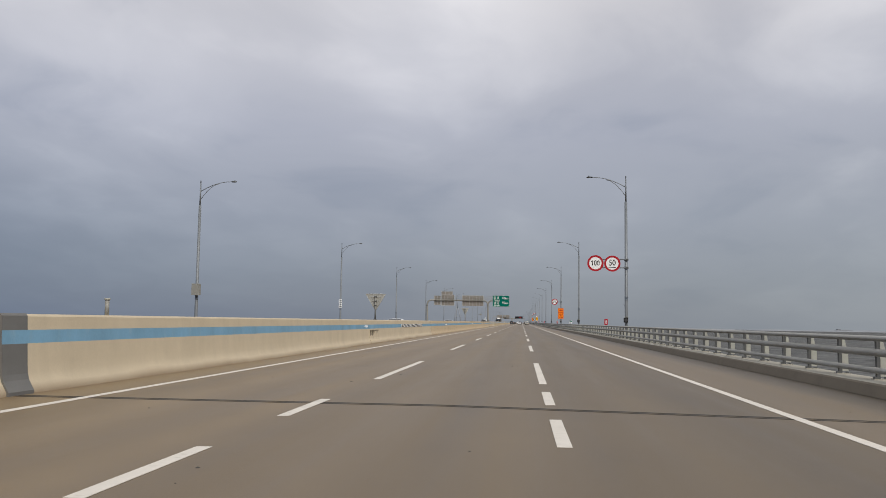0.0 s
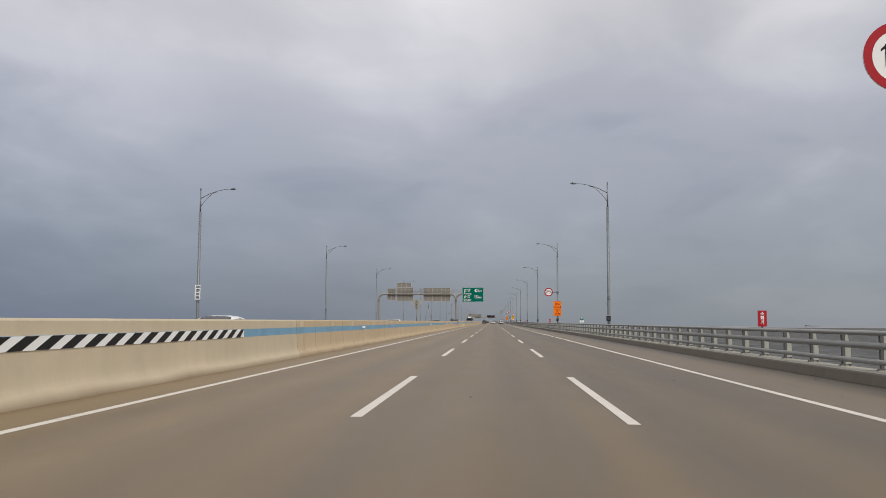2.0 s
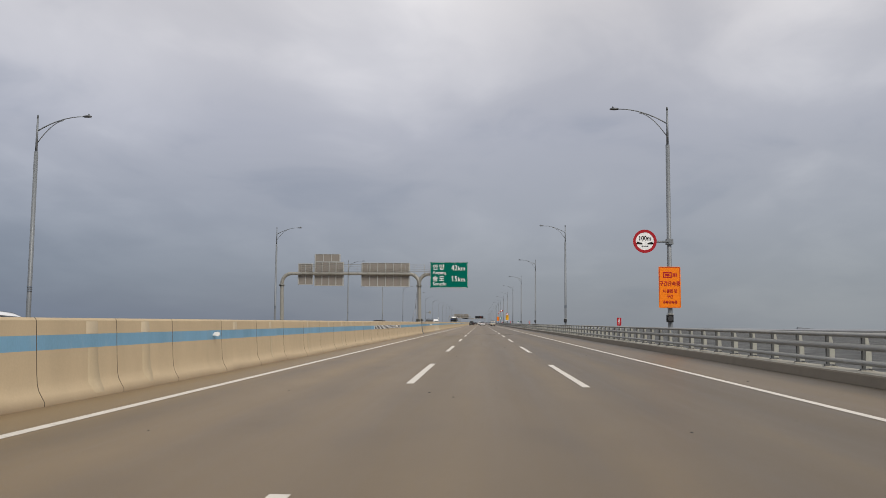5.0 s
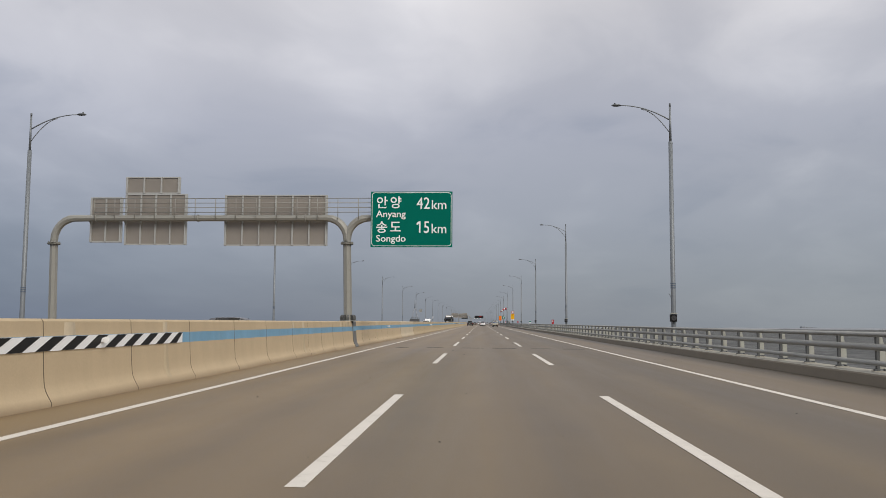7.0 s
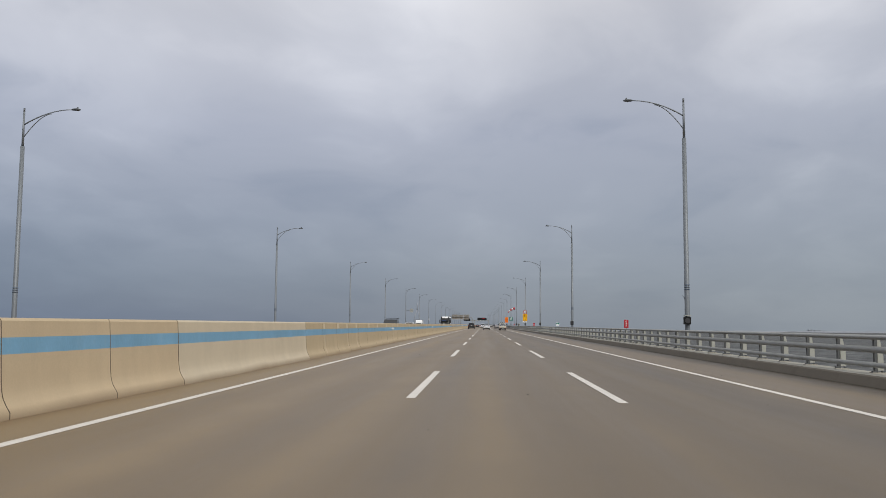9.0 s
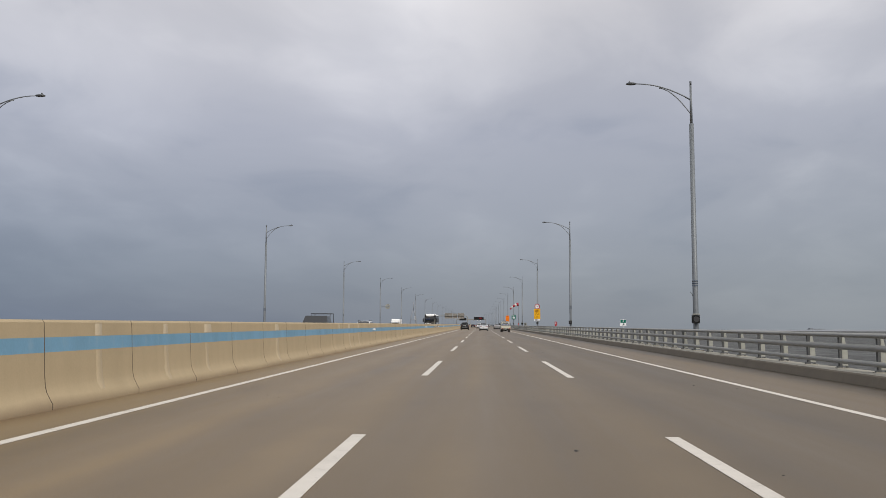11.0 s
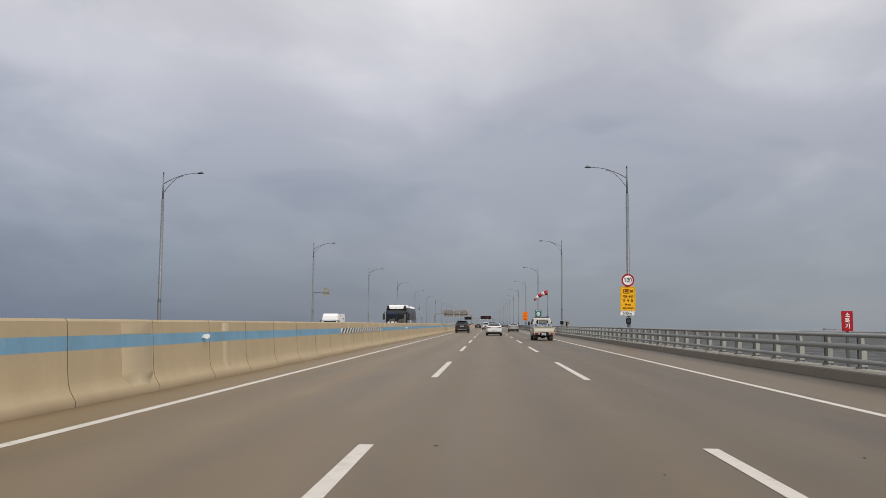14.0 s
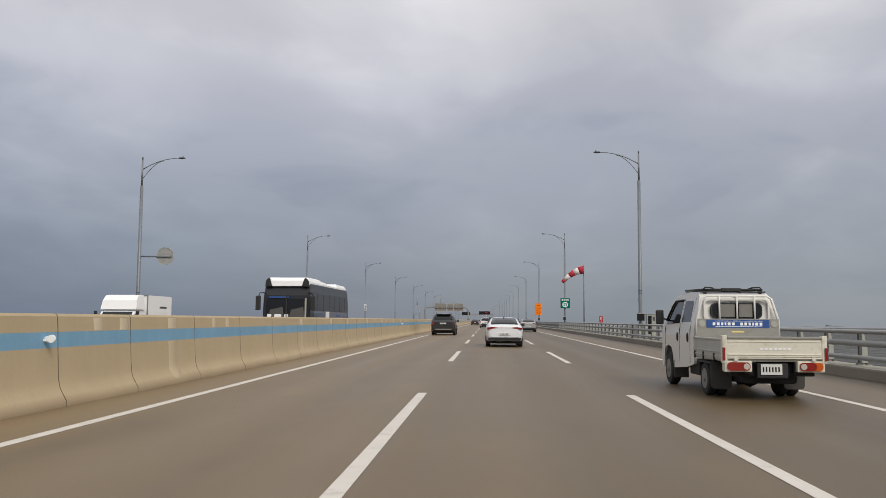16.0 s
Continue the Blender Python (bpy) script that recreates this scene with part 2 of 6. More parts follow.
DECK = surface("deck_concrete", (0.30, 0.29, 0.26), 0.85, spread=0.2, scale=0.4)
PAINT = surface("road_paint_white", (0.65, 0.615, 0.56), 0.7, spread=0.22, scale=2.0, grain=60, bump=0.3, dirt=(0.42, 0.39, 0.34))
RAIL = surface("galvanised_steel", (0.32, 0.325, 0.32), 0.5, 0.35, spread=0.18, scale=2.0)
POST = surface("dark_grey_steel", (0.105, 0.11, 0.112), 0.55, 0.3, spread=0.2)
WEB = surface("pale_grey_steel", (0.40, 0.405, 0.365), 0.6, 0.1, spread=0.2, scale=4.0)
POLE = surface("lamp_pole_grey", (0.20, 0.22, 0.24), 0.5, 0.3, spread=0.15, scale=1.5)
LAMP_HEAD = surface("lamp_head_dark", (0.11, 0.12, 0.13), 0.45, 0.3, spread=0.1)
BAND = surface("band_blue_grey", (0.09, 0.12, 0.17), 0.5, spread=0.1)
BOX_DARK = surface("black_housing", (0.014, 0.015, 0.016), 0.75, spread=0.2, gloss=0.2)
LENS = surface("grey_lens", (0.05, 0.05, 0.052), 0.3, spread=0.2)
GANTRY = surface("gantry_grey_paint", (0.285, 0.285, 0.262), 0.5, 0.1, spread=0.18, scale=1.2, dirt=(0.25, 0.24, 0.21))
STIFF = surface("aluminium_stiffener", (0.46, 0.47, 0.46), 0.5, 0.2, spread=0.12)
SIGN_BACK = surface("aluminium_sign_back", (0.285, 0.262, 0.235), 0.55, 0.25, spread=0.15, scale=1.5, dirt=(0.28, 0.26, 0.23))
PLAIN_BACK = surface("grey_sign_back", (0.37, 0.375, 0.35), 0.5, 0.2, spread=0.2, scale=2.5, dirt=(0.27, 0.265, 0.24))
GREEN = surface("sign_green", (0.0, 0.145, 0.108), 0.5, spread=0.06, bump=0, gloss=0.05)
SIGN_WHITE = surface("sign_white", (0.90, 0.92, 0.93), 0.5, spread=0.06, bump=0, gloss=0.15)
SIGN_RED = surface("sign_red", (0.42, 0.02, 0.03), 0.5, spread=0.08, bump=0, gloss=0.15)
SIGN_ORANGE = surface("sign_orange", (0.98, 0.245, 0.012), 0.5, spread=0.06, bump=0, gloss=0.15)
SIGN_YELLOW = surface("sign_yellow", (0.95, 0.52, 0.02), 0.5, spread=0.06, bump=0, gloss=0.15)
SIGN_BLACK = surface("sign_black", (0.02, 0.02, 0.02), 0.5, spread=0.1, bump=0, gloss=0.15)
SIGN_BROWN = surface("sign_brown", (0.20, 0.045, 0.01), 0.5, spread=0.1, bump=0, gloss=0.15)
RUBBER = surface("tyre_rubber", (0.022, 0.022, 0.023), 0.85, spread=0.3)
COVER = surface("steel_joint_cover", (0.17, 0.17, 0.165), 0.6, 0.2, spread=0.25)
SEALANT = surface("joint_sealant", (0.125, 0.098, 0.068), 0.85, spread=0.5, scale=5.0)
JOINT_PATCH = surface("joint_patch_asphalt", (0.062, 0.055, 0.044), 0.8, spread=0.3, scale=2.0)
JOINT_DARK = surface("expansion_joint_dark", (0.045, 0.042, 0.038), 0.8, spread=0.4)
TRUCK_WHITE = surface("aged_white_paint", (0.73, 0.725, 0.69), 0.4, spread=0.08, coat=0.3, dirt=(0.62, 0.61, 0.57))
BED_WHITE = surface("worn_bed_paint", (0.71, 0.69, 0.59), 0.55, spread=0.16, dirt=(0.36, 0.30, 0.22))
BED_GREY = surface("bed_grey_panel", (0.44, 0.44, 0.40), 0.5, spread=0.15, dirt=(0.25, 0.24, 0.21))
CAR_WHITE = surface("clean_white_paint", (0.78, 0.81, 0.84), 0.3, spread=0.04, coat=0.7, bump=0)
CAR_DARK = surface("dark_grey_paint", (0.022, 0.023, 0.026), 0.35, 0.2, spread=0.1, coat=0.7, bump=0)
CAR_SILVER = surface("silver_paint", (0.42, 0.43, 0.44), 0.35, 0.4, spread=0.08, coat=0.6, bump=0)
BUS_DARK = surface("dark_bus_paint", (0.012, 0.014, 0.018), 0.4, spread=0.1, coat=0.2, bump=0)
TRIM = surface("black_trim", (0.02, 0.021, 0.022), 0.6, spread=0.2)
LIGHT_RED = surface("red_light_lens", (0.25, 0.012, 0.008), 0.2, spread=0.08, coat=0.6, bump=0)
LIGHT_ORANGE = surface("amber_light_lens", (0.55, 0.10, 0.01), 0.2, spread=0.08, coat=0.6, bump=0)
LIGHT_CLEAR = surface("clear_light_lens", (0.5, 0.47, 0.43), 0.2, spread=0.08, coat=0.6, bump=0)
PLATE = surface("number_plate_white", (0.70, 0.71, 0.69), 0.45, spread=0.06, bump=0)
BANNER = surface("blue_banner", (0.025, 0.085, 0.30), 0.5, spread=0.12, bump=0)
WHEEL = surface("wheel_metal", (0.26, 0.26, 0.26), 0.45, 0.5, spread=0.2)
MUD = surface("dusty_rubber", (0.075, 0.073, 0.07), 0.9, spread=0.35, scale=5.0)
DIRTY_RIM = surface("dusty_rim", (0.24, 0.23, 0.215), 0.6, 0.3, spread=0.3, scale=6.0)
BUS_SIDE = surface("blue_grey_bus_side", (0.075, 0.10, 0.155), 0.35, spread=0.1, coat=0.4, bump=0)
UNDER = surface("chassis_black", (0.012, 0.012, 0.012), 0.8, spread=0.3)
SOCK_RED = surface("windsock_red", (0.46, 0.026, 0.045), 0.8, spread=0.15)
SOCK_WHITE = surface("windsock_white", (0.72, 0.70, 0.68), 0.8, spread=0.12)
RUST = surface("rust_stain", (0.14, 0.115, 0.08), 0.9, spread=0.4, scale=6.0)
# distance haze is put into the base colours of shore, ships and pylon
HAZE_LAND = surface("far_haze_grey", (0.245, 0.262, 0.29), 1.0, spread=0.25, scale=0.01, grain=0.05, bump=0)
HAZE_TOWER = surface("haze_tinted_concrete", (0.30, 0.322, 0.36), 1.0, spread=0.1, scale=0.01, grain=0.05, bump=0)
GLASS = glass_surface("dark_glass")
GLASS_BUS = glass_surface("coach_side_glass", (0.02, 0.022, 0.028), 0.30)
HEADBOARD = surface("headboard_grey", (0.29, 0.29, 0.265), 0.5, spread=0.15, dirt=(0.2, 0.19, 0.16))
SEE_THROUGH = surface("pale_see_through", (0.20, 0.195, 0.18), 0.35, spread=0.35, scale=4.0)
STICKER = surface("pale_yellow_vinyl", (0.75, 0.62, 0.25), 0.5, spread=0.08, bump=0)
GLASS_GREY = glass_surface("grey_glass", (0.10, 0.10, 0.095), 0.08)


# ---- mesh helpers ----
def box(bm, x0, x1, y0, y1, z0, z1, bevel=0.0):
    vs = [bm.verts.new((x, y, z)) for x in (x0, x1) for y in (y0, y1) for z in (z0, z1)]
    fs = [bm.faces.new([vs[i] for i in q]) for q in ((0, 1, 3, 2), (4, 6, 7, 5), (0, 4, 5, 1), (2, 3, 7, 6), (0, 2, 6, 4), (1, 5, 7, 3))]
    if bevel:
        edges = list({e for f in fs for e in f.edges})
        bmesh.ops.bevel(bm, geom=edges, offset=bevel, segments=2, affect="EDGES", profile=0.6)
    return bm


def tube(bm, points, radii, n=10, caps=True, smooth=True):
    """A round bar along points, with a radius for each."""
    points = [Vector(p) for p in points]
    if not isinstance(radii, (list, tuple)):
        radii = [radii] * len(points)
    rings, side = [], None
    for i, p in enumerate(points):
        d = (points[min(i + 1, len(points) - 1)] - points[max(i - 1, 0)]).normalized()
        if side is None:
            side = d.orthogonal().normalized()
        side = (side - d * side.dot(d)).normalized()
        up = d.cross(side)
        rings.append([bm.verts.new(p + radii[i] * (math.cos(a) * side + math.sin(a) * up)) for a in (2 * math.pi * k / n for k in range(n))])
    for a, b in zip(rings, rings[1:]):
        for k in range(n):
            f = bm.faces.new((a[k], a[(k + 1) % n], b[(k + 1) % n], b[k]))
            f.smooth = smooth
    if caps:
        bm.faces.new(rings[0][::-1])
        bm.faces.new(rings[-1])
    return bm


def plate(bm, outline, y0, y1):
    """An outline in x and z, given thickness in y."""
    a, b = ([bm.verts.new((x, y, z)) for x, z in outline] for y in (y0, y1))
    bm.faces.new(a)
    bm.faces.new(b[::-1])
    for i in range(len(a)):
        j = (i + 1) % len(a)
        bm.faces.new((a[j], a[i], b[i], b[j]))
    return bm


def side_plate(bm, outline, x0, x1):
    """An outline in y and z, given thickness in x."""
    a, b = ([bm.verts.new((x, y, z)) for y, z in outline] for x in (x0, x1))
    bm.faces.new(a[::-1])
    bm.faces.new(b)
    for i in range(len(a)):
        j = (i + 1) % len(a)
        bm.faces.new((a[i], a[j], b[j], b[i]))
    return bm


def disc(bm, x, z, r, y0, y1, n=32):
    return plate(bm, [(x + r * math.cos(2 * math.pi * k / n), z + r * math.sin(2 * math.pi * k / n)) for k in range(n)], y0, y1)


def ring(bm, x, z, r0, r1, y0, y1, n=32):
    loops = [[bm.verts.new((x + r * math.cos(2 * math.pi * k / n), y, z + r * math.sin(2 * math.pi * k / n))) for k in range(n)] for r, y in ((r0, y0), (r1, y0), (r1, y1), (r0, y1))]
    for a, b in zip(loops, loops[1:] + loops[:1]):
        for k in range(n):
            bm.faces.new((a[k], a[(k + 1) % n], b[(k + 1) % n], b[k]))
    return bm


def rounded(x0, x1, z0, z1, r, n=5):
    pts = []
    for cx, cz, a0 in ((x1 - r, z1 - r, 0), (x0 + r, z1 - r, 90), (x0 + r, z0 + r, 180), (x1 - r, z0 + r, 270)):
        pts += [(cx + r * math.cos(radians(a0 + 90 * k / n)), cz + r * math.sin(radians(a0 + 90 * k / n))) for k in range(n + 1)]
    return pts


def frame_of(bm, x0, x1, z0, z1, r, w, y0, y1):
    """A rounded rectangular border of width w."""
    outer, inner = rounded(x0, x1, z0, z1, r), rounded(x0 + w, x1 - w, z0 + w, z1 - w, max(r - w, 0.01))
    loops = [[bm.verts.new((x, y, z)) for x, z in o] for o, y in ((outer, y0), (inner, y0), (inner, y1), (outer, y1))]
    k = len(outer)
    for a, b in zip(loops, loops[1:] + loops[:1]):
        for i in range(k):
            bm.faces.new((a[i], a[(i + 1) % k], b[(i + 1) % k], b[i]))
    return bm


def mesh_of(name, bm, *materials):
    bmesh.ops.recalc_face_normals(bm, faces=bm.faces[:])
    me = bpy.data.meshes.new(name)
    bm.to_mesh(me)
    bm.free()
    for m in materials:
        me.materials.append(m)
    return me


def part(name, bm, material, parent, label=""):
    """Links a bmesh as one mesh object under a thing or a part."""
    ob = new(name, mesh_of(name, bm, *(material if isinstance(material, tuple) else (material,))))
    ob.parent = parent
    return tagged(ob, label)


def thing(name, m, label, category, group="", kind=""):
    ob = new(name)
    ob.matrix_world = m
    ob.empty_display_size = 0.2
    return tagged(ob, label, category, group, kind)


def whole(name, bm, material, label, category, group="", kind="", m=None):
    """A thing that is one mesh."""
    ob = new(name, mesh_of(name, bm, *(material if isinstance(material, tuple) else (material,))))
    if m is not None:
        ob.matrix_world = m
    return tagged(ob, label, category, group, kind)


def B():
    return bmesh.new()


def lettering(name, words, size, x, z, y, material, parent, align="LEFT", bold=0.0, squeeze=1.0, turn=0.0):
    """Words standing upright in the x-z plane, read from -y, as a mesh under a sign."""
    cu = bpy.data.curves.new(name, "FONT")
    cu.body, cu.size, cu.align_x, cu.align_y, cu.extrude, cu.resolution_u = words, size, align, "CENTER", 0.004, 3
    cu.bevel_depth, cu.bevel_resolution = bold, 0
    tmp = bpy.data.objects.new("tmp", cu)
    scene.collection.objects.link(tmp)
    bpy.context.view_layer.update()
    me = bpy.data.meshes.new_from_object(tmp.evaluated_get(bpy.context.evaluated_depsgraph_get()))
    bpy.data.objects.remove(tmp)
    me.materials.clear()
    me.materials.append(material)
    ob = new(name, me)
    ob.parent = parent
    ob.matrix_basis = pose(x, y, z, 90, 0, turn) @ Matrix.Diagonal((squeeze, 1, 1, 1))
    return ob


# ---- the plan: s runs along the bridge, u to the right of the middle lane ----
BEND, RADIUS, END = 900.0, 7000.0, 2200.0
MID = -7.03
SPACING = 50.36  # between street lamps


def at(s, u, z=0.0, turn=0.0):
    """The pose of a place on the bridge; past BEND the bridge swings gently to the left."""
    if s <= BEND:
        return pose(u, s, z, 0, 0, turn)
    a = (s - BEND) / RADIUS
    return pose(-RADIUS + (RADIUS + u) * math.cos(a), BEND + (RADIUS + u) * math.sin(a), z, 0, 0, math.degrees(a) + turn)


def stations(s0, s1, step=40.0):
    out = [s0]
    if s1 > BEND:
        if s0 < BEND:
            out.append(BEND)
        n = max(1, int((s1 - out[-1]) / step))
        first = out[-1]
        out += [first + (s1 - first) * (k + 1) / n for k in range(n)]
    else:
        out.append(s1)
    return out


def run(bm, profile, s0, s1, closed=True, mats=None):
    """Sweeps a profile of (u, z) along the bridge."""
    loops = []
    for s in stations(s0, s1):
        m = at(s, 0)
        loops.append([bm.verts.new(m @ Vector((u, 0, z))) for u, z in profile])
    k = len(profile)
    for a, b in zip(loops, loops[1:]):
        for i in range(k if closed else k - 1):
            f = bm.faces.new((a[i], b[i], b[(i + 1) % k], a[(i + 1) % k]))
            if mats:
                f.material_index = mats[i]
    if closed:
        bm.faces.new(loops[0])
        bm.faces.new(loops[-1][::-1])
    return bm


START = -140.0
EDGE = 9.1
FAR_EDGE = 2 * MID - EDGE

# sea and far shore
bm = B()
bmesh.ops.create_grid(bm, x_segments=8, y_segments=8, size=4900)
whole("water", bm, SEA, "grey choppy sea under an overcast sky", "sea", kind="structure", m=pose(0, 300, -24))

bm = B()
ridge = [(x, 3.0 + 13.0 * abs(noise.noise((x * 0.0021, 3.1, 0))) + 5.0 * max(0.0, noise.noise((x * 0.012, 7.7, 0)))) for x in range(250, 4600, 25)]
front = [bm.verts.new((x, 4700 - 0.35 * x, -24.5)) for x, h in ridge]
crest = [bm.verts.new((x, 4740 - 0.35 * x, -24 + h)) for x, h in ridge]
for a, b, c, d in zip(front, front[1:], crest[1:], crest):
    bm.faces.new((a, b, c, d))
whole("backdrop", bm, HAZE_LAND, "low far shore fading into the haze", "shore", kind="structure")

# deck: two carriageways on one bridge
bm = run(B(), [(MID, 0), (7.75, 0), (7.75, -0.3), (MID, -0.3)], START, END)
road = whole("road", bm, ASPHALT, "grey-brown worn asphalt bridge carriageway", "road", kind="structure")
bm = run(B(), [(2 * MID - 7.75, 0), (MID, 0), (MID, -0.3), (2 * MID - 7.75, -0.3)], START, END)
road_far = whole("road_2", bm, ASPHALT, "worn asphalt of the opposite carriageway", "road", kind="structure")
bm = run(B(), [(FAR_EDGE, -0.304), (EDGE, -0.304), (EDGE, -0.7), (4, -1.2), (2.5, -3.4), (-16.5, -3.4), (-18, -1.2), (FAR_EDGE, -0.7)], START, END)
whole("bridge_deck", bm, DECK, "concrete box girder of the long bridge", "bridge", kind="structure")
for s in range(-100, 1900, 100):
    bm = B()
    for u in (1.5, -15.5):
        m = at(s, u)
        tube(bm, [m @ Vector((0, 0, -3.41)), m @ Vector((0, 0, -25))], [1.4, 1.5], 12)
    whole("bridge_pier", bm, DECK, "round concrete bridge pier standing in the sea", "pier", "piers under the bridge", "structure")

# lane paint: edge lines and dashes of 8 m every 20 m
for u, w in ((-5.54, 0.16), (5.16, 0.16)):
    bm = run(B(), [(u - w / 2, 0.002), (u - w / 2, 0.006), (u + w / 2, 0.006), (u + w / 2, 0.002)], START, END)
    part("edge_line", bm, PAINT, road, "solid white edge line")
    v = 2 * MID - u
    bm = run(B(), [(v - w / 2, 0.002), (v - w / 2, 0.006), (v + w / 2, 0.006), (v + w / 2, 0.002)], START, END)
    part("edge_line", bm, PAINT, road_far, "solid white edge line")
bm = box(B(), -0.08, 0.08, -8.5, 0, 0.002, 0.006)
dash = mesh_of("lane_dash", bm, PAINT)
dash_right = mesh_of("lane_dash", box(B(), -0.08, 0.08, -9.05, 0, 0.002, 0.006), PAINT)
dash_long = mesh_of("lane_dash", box(B(), -0.08, 0.08, -10.6, 0, 0.002, 0.006), PAINT)
dash_short = mesh_of("lane_dash", box(B(), -0.08, 0.08, -2.5, 0, 0.002, 0.006), PAINT)
for s in range(-6, 40):
    for u, mother in ((-1.8, road), (1.8, road), (2 * MID - 1.8, road_far), (2 * MID + 1.8, road_far)):
        if 5.56 + 20 * s < -40 and mother is road:
            continue
        ob = new("lane_dash", dash_long if s == 18 else dash_right if u == 1.8 else dash)
        ob.parent, ob.matrix_basis = mother, at((5.98 if s < 5 else 5.76 if s < 10 else 5.31) + 20 * s, u)
for s, u in ((-47.4, -1.8), (-52.7, -1.8), (-45.1, 1.8), (-49.6, 1.8), (-55.2, 1.8)):
    ob = new("lane_dash", dash_short)
    ob.parent, ob.matrix_basis = road, at(s, u)

# expansion joints across the deck
bm = B()
line = [(-6.72, -48.0), (0.2, -48.03), (7.7, -49.15)]
for side_y in (-0.11, 0.05):
    for (u0, s0), (u1, s1) in zip(line, line[1:]):
        vs = [bm.verts.new((u, q + side_y + dy, z)) for z in (0.001, 0.005) for u, q, dy in ((u0, s0, 0.0), (u1, s1, 0.0), (u1, s1, 0.07), (u0, s0, 0.07))]
        for f in ((4, 5, 6, 7), (0, 1, 5, 4), (2, 3, 7, 6), (1, 2, 6, 5), (3, 0, 4, 7)):
            bm.faces.new([vs[i] for i in f])
part("expansion_joint", bm, JOINT_DARK, road, "dark steel expansion joint")
for u0, u1, q in ((-4.69, -3.97, 153.83), (-3.1, -2.21, 153.77), (-1.32, -0.22, 153.51), (0.2, 1.44, 153.24), (2.09, 3.11, 152.91), (3.63, 4.72, 152.64)):
    bm = B()
    pts = [(u0, q - 0.1), (u0 + 0.15, q - 0.26), (u1 - 0.05, q - 0.34), (u1, q - 0.05), (u1 - 0.2, q + 0.2), (u0 + 0.1, q + 0.26)]
    low, high = ([bm.verts.new((u, y, z)) for u, y in pts] for z in (0.001, 0.005))
    bm.faces.new(high)
    for k in range(6):
        bm.faces.new((low[k], low[(k + 1) % 6], high[(k + 1) % 6], high[k]))
    part("joint_patch", bm, JOINT_PATCH, road, "dark patch over the deck joint")

# kerb and parapet rail along the outer edge
for u, flip, tag in ((0, 1, "outer"), (0, -1, "far")):
    def side(x):
        return x if flip > 0 else 2 * MID - x
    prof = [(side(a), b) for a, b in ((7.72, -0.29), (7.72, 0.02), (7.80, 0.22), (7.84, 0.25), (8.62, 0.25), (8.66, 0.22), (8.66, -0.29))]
    # sides take the shaded tone, the flat top the skylit one
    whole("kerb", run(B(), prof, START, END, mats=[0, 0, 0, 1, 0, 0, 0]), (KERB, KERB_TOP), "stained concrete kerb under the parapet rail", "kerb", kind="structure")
    rail = thing("guard_rail", pose(0, 0, 0), "grey steel three-bar bridge parapet rail on posts", "guard rail", kind="structure")
    for z, h, d in ((1.06, 0.055, 0.075), (0.785, 0.075, 0.07), (0.44, 0.06, 0.06)):
        prof = [(side(8.24) + d * math.cos(a), z + h * math.sin(a)) for a in (2 * math.pi * (k + 0.5) / 10 for k in range(10))]
        bm = run(B(), prof, START, END)
        for f in bm.faces:
            f.smooth = len(f.verts) == 4
        part("rail_bar", bm, RAIL, rail)
    sgn = flip
    bm = box(B(), -0.03, 0.03, -0.045, 0.045, 0.25, 1.02)
    flange = mesh_of("post", bm, POST)
    bm = plate(B(), [(0.04 * sgn, 0.31), (0.175 * sgn, 0.31), (0.17 * sgn, 0.68), (0.105 * sgn, 1.0), (0.045 * sgn, 1.0)], -0.03, 0.02)
    web = mesh_of("post_web", bm, WEB)
    bm = box(B(), min(-0.10 * sgn, 0.21 * sgn), max(-0.10 * sgn, 0.21 * sgn), -0.09, 0.09, 0.25, 0.268)
    for a, b, h in ((-0.095, 0.02, 0.305), (0.12, 0.16, 0.30)):
        box(bm, min(a * sgn, b * sgn), max(a * sgn, b * sgn), -0.085, 0.0, 0.268, h)
    for i, f in enumerate(bm.faces):
        f.material_index = 1 if i > 5 else 0
    foot = mesh_of("post_foot", bm, KERB_TOP, POST)
    rest = B()
    # one post every 2.01 m, closer together beside the deck joint
    row = [0.89 + SPACING / 25 * k for k in range(-69, 560)]
    row = sorted([s for s in row if not 167 < s < 173] + [167.9, 169.3, 170.7, 172.1])
    for s in row:
        if flip > 0 and -55 < s < 460:
            for name, me in (("post", flange), ("post_web", web), ("post_foot", foot)):
                ob = new(name, me)
                ob.parent, ob.matrix_basis = rail, at(s, side(8.36))
        elif s < 1100:
            m = at(s, side(8.36))
            before = len(rest.verts)
            box(rest, -0.03, 0.03, -0.045, 0.045, 0.25, 1.02)
            box(rest, min(0.03 * sgn, 0.2 * sgn), max(0.03 * sgn, 0.2 * sgn), -0.05, 0.02, 0.25, 0.9)
            rest.verts.ensure_lookup_table()
            for v in rest.verts[before:]:
                v.co = m @ v.co
    ob = part("posts_beyond", rest, POST, rail)
    tagged(ob, kind="stuff")

# median barrier, cast in lengths with open joints between
HALF = [(0.30, -0.04), (0.30, 0.06), (0.245, 0.15), (0.20, 0.235), (0.175, 0.33), (0.16, 0.48), (0.14, 0.82), (0.13, 1.045), (0.115, 1.27), (0.085, 1.31)]
PROFILE = [(x, z) for x, z in HALF] + [(-x, z) for x, z in HALF[::-1]]
SLOT = [1 if abs(z - 0.82) < 0.01 and x > 0 else 0 for x, z in PROFILE]


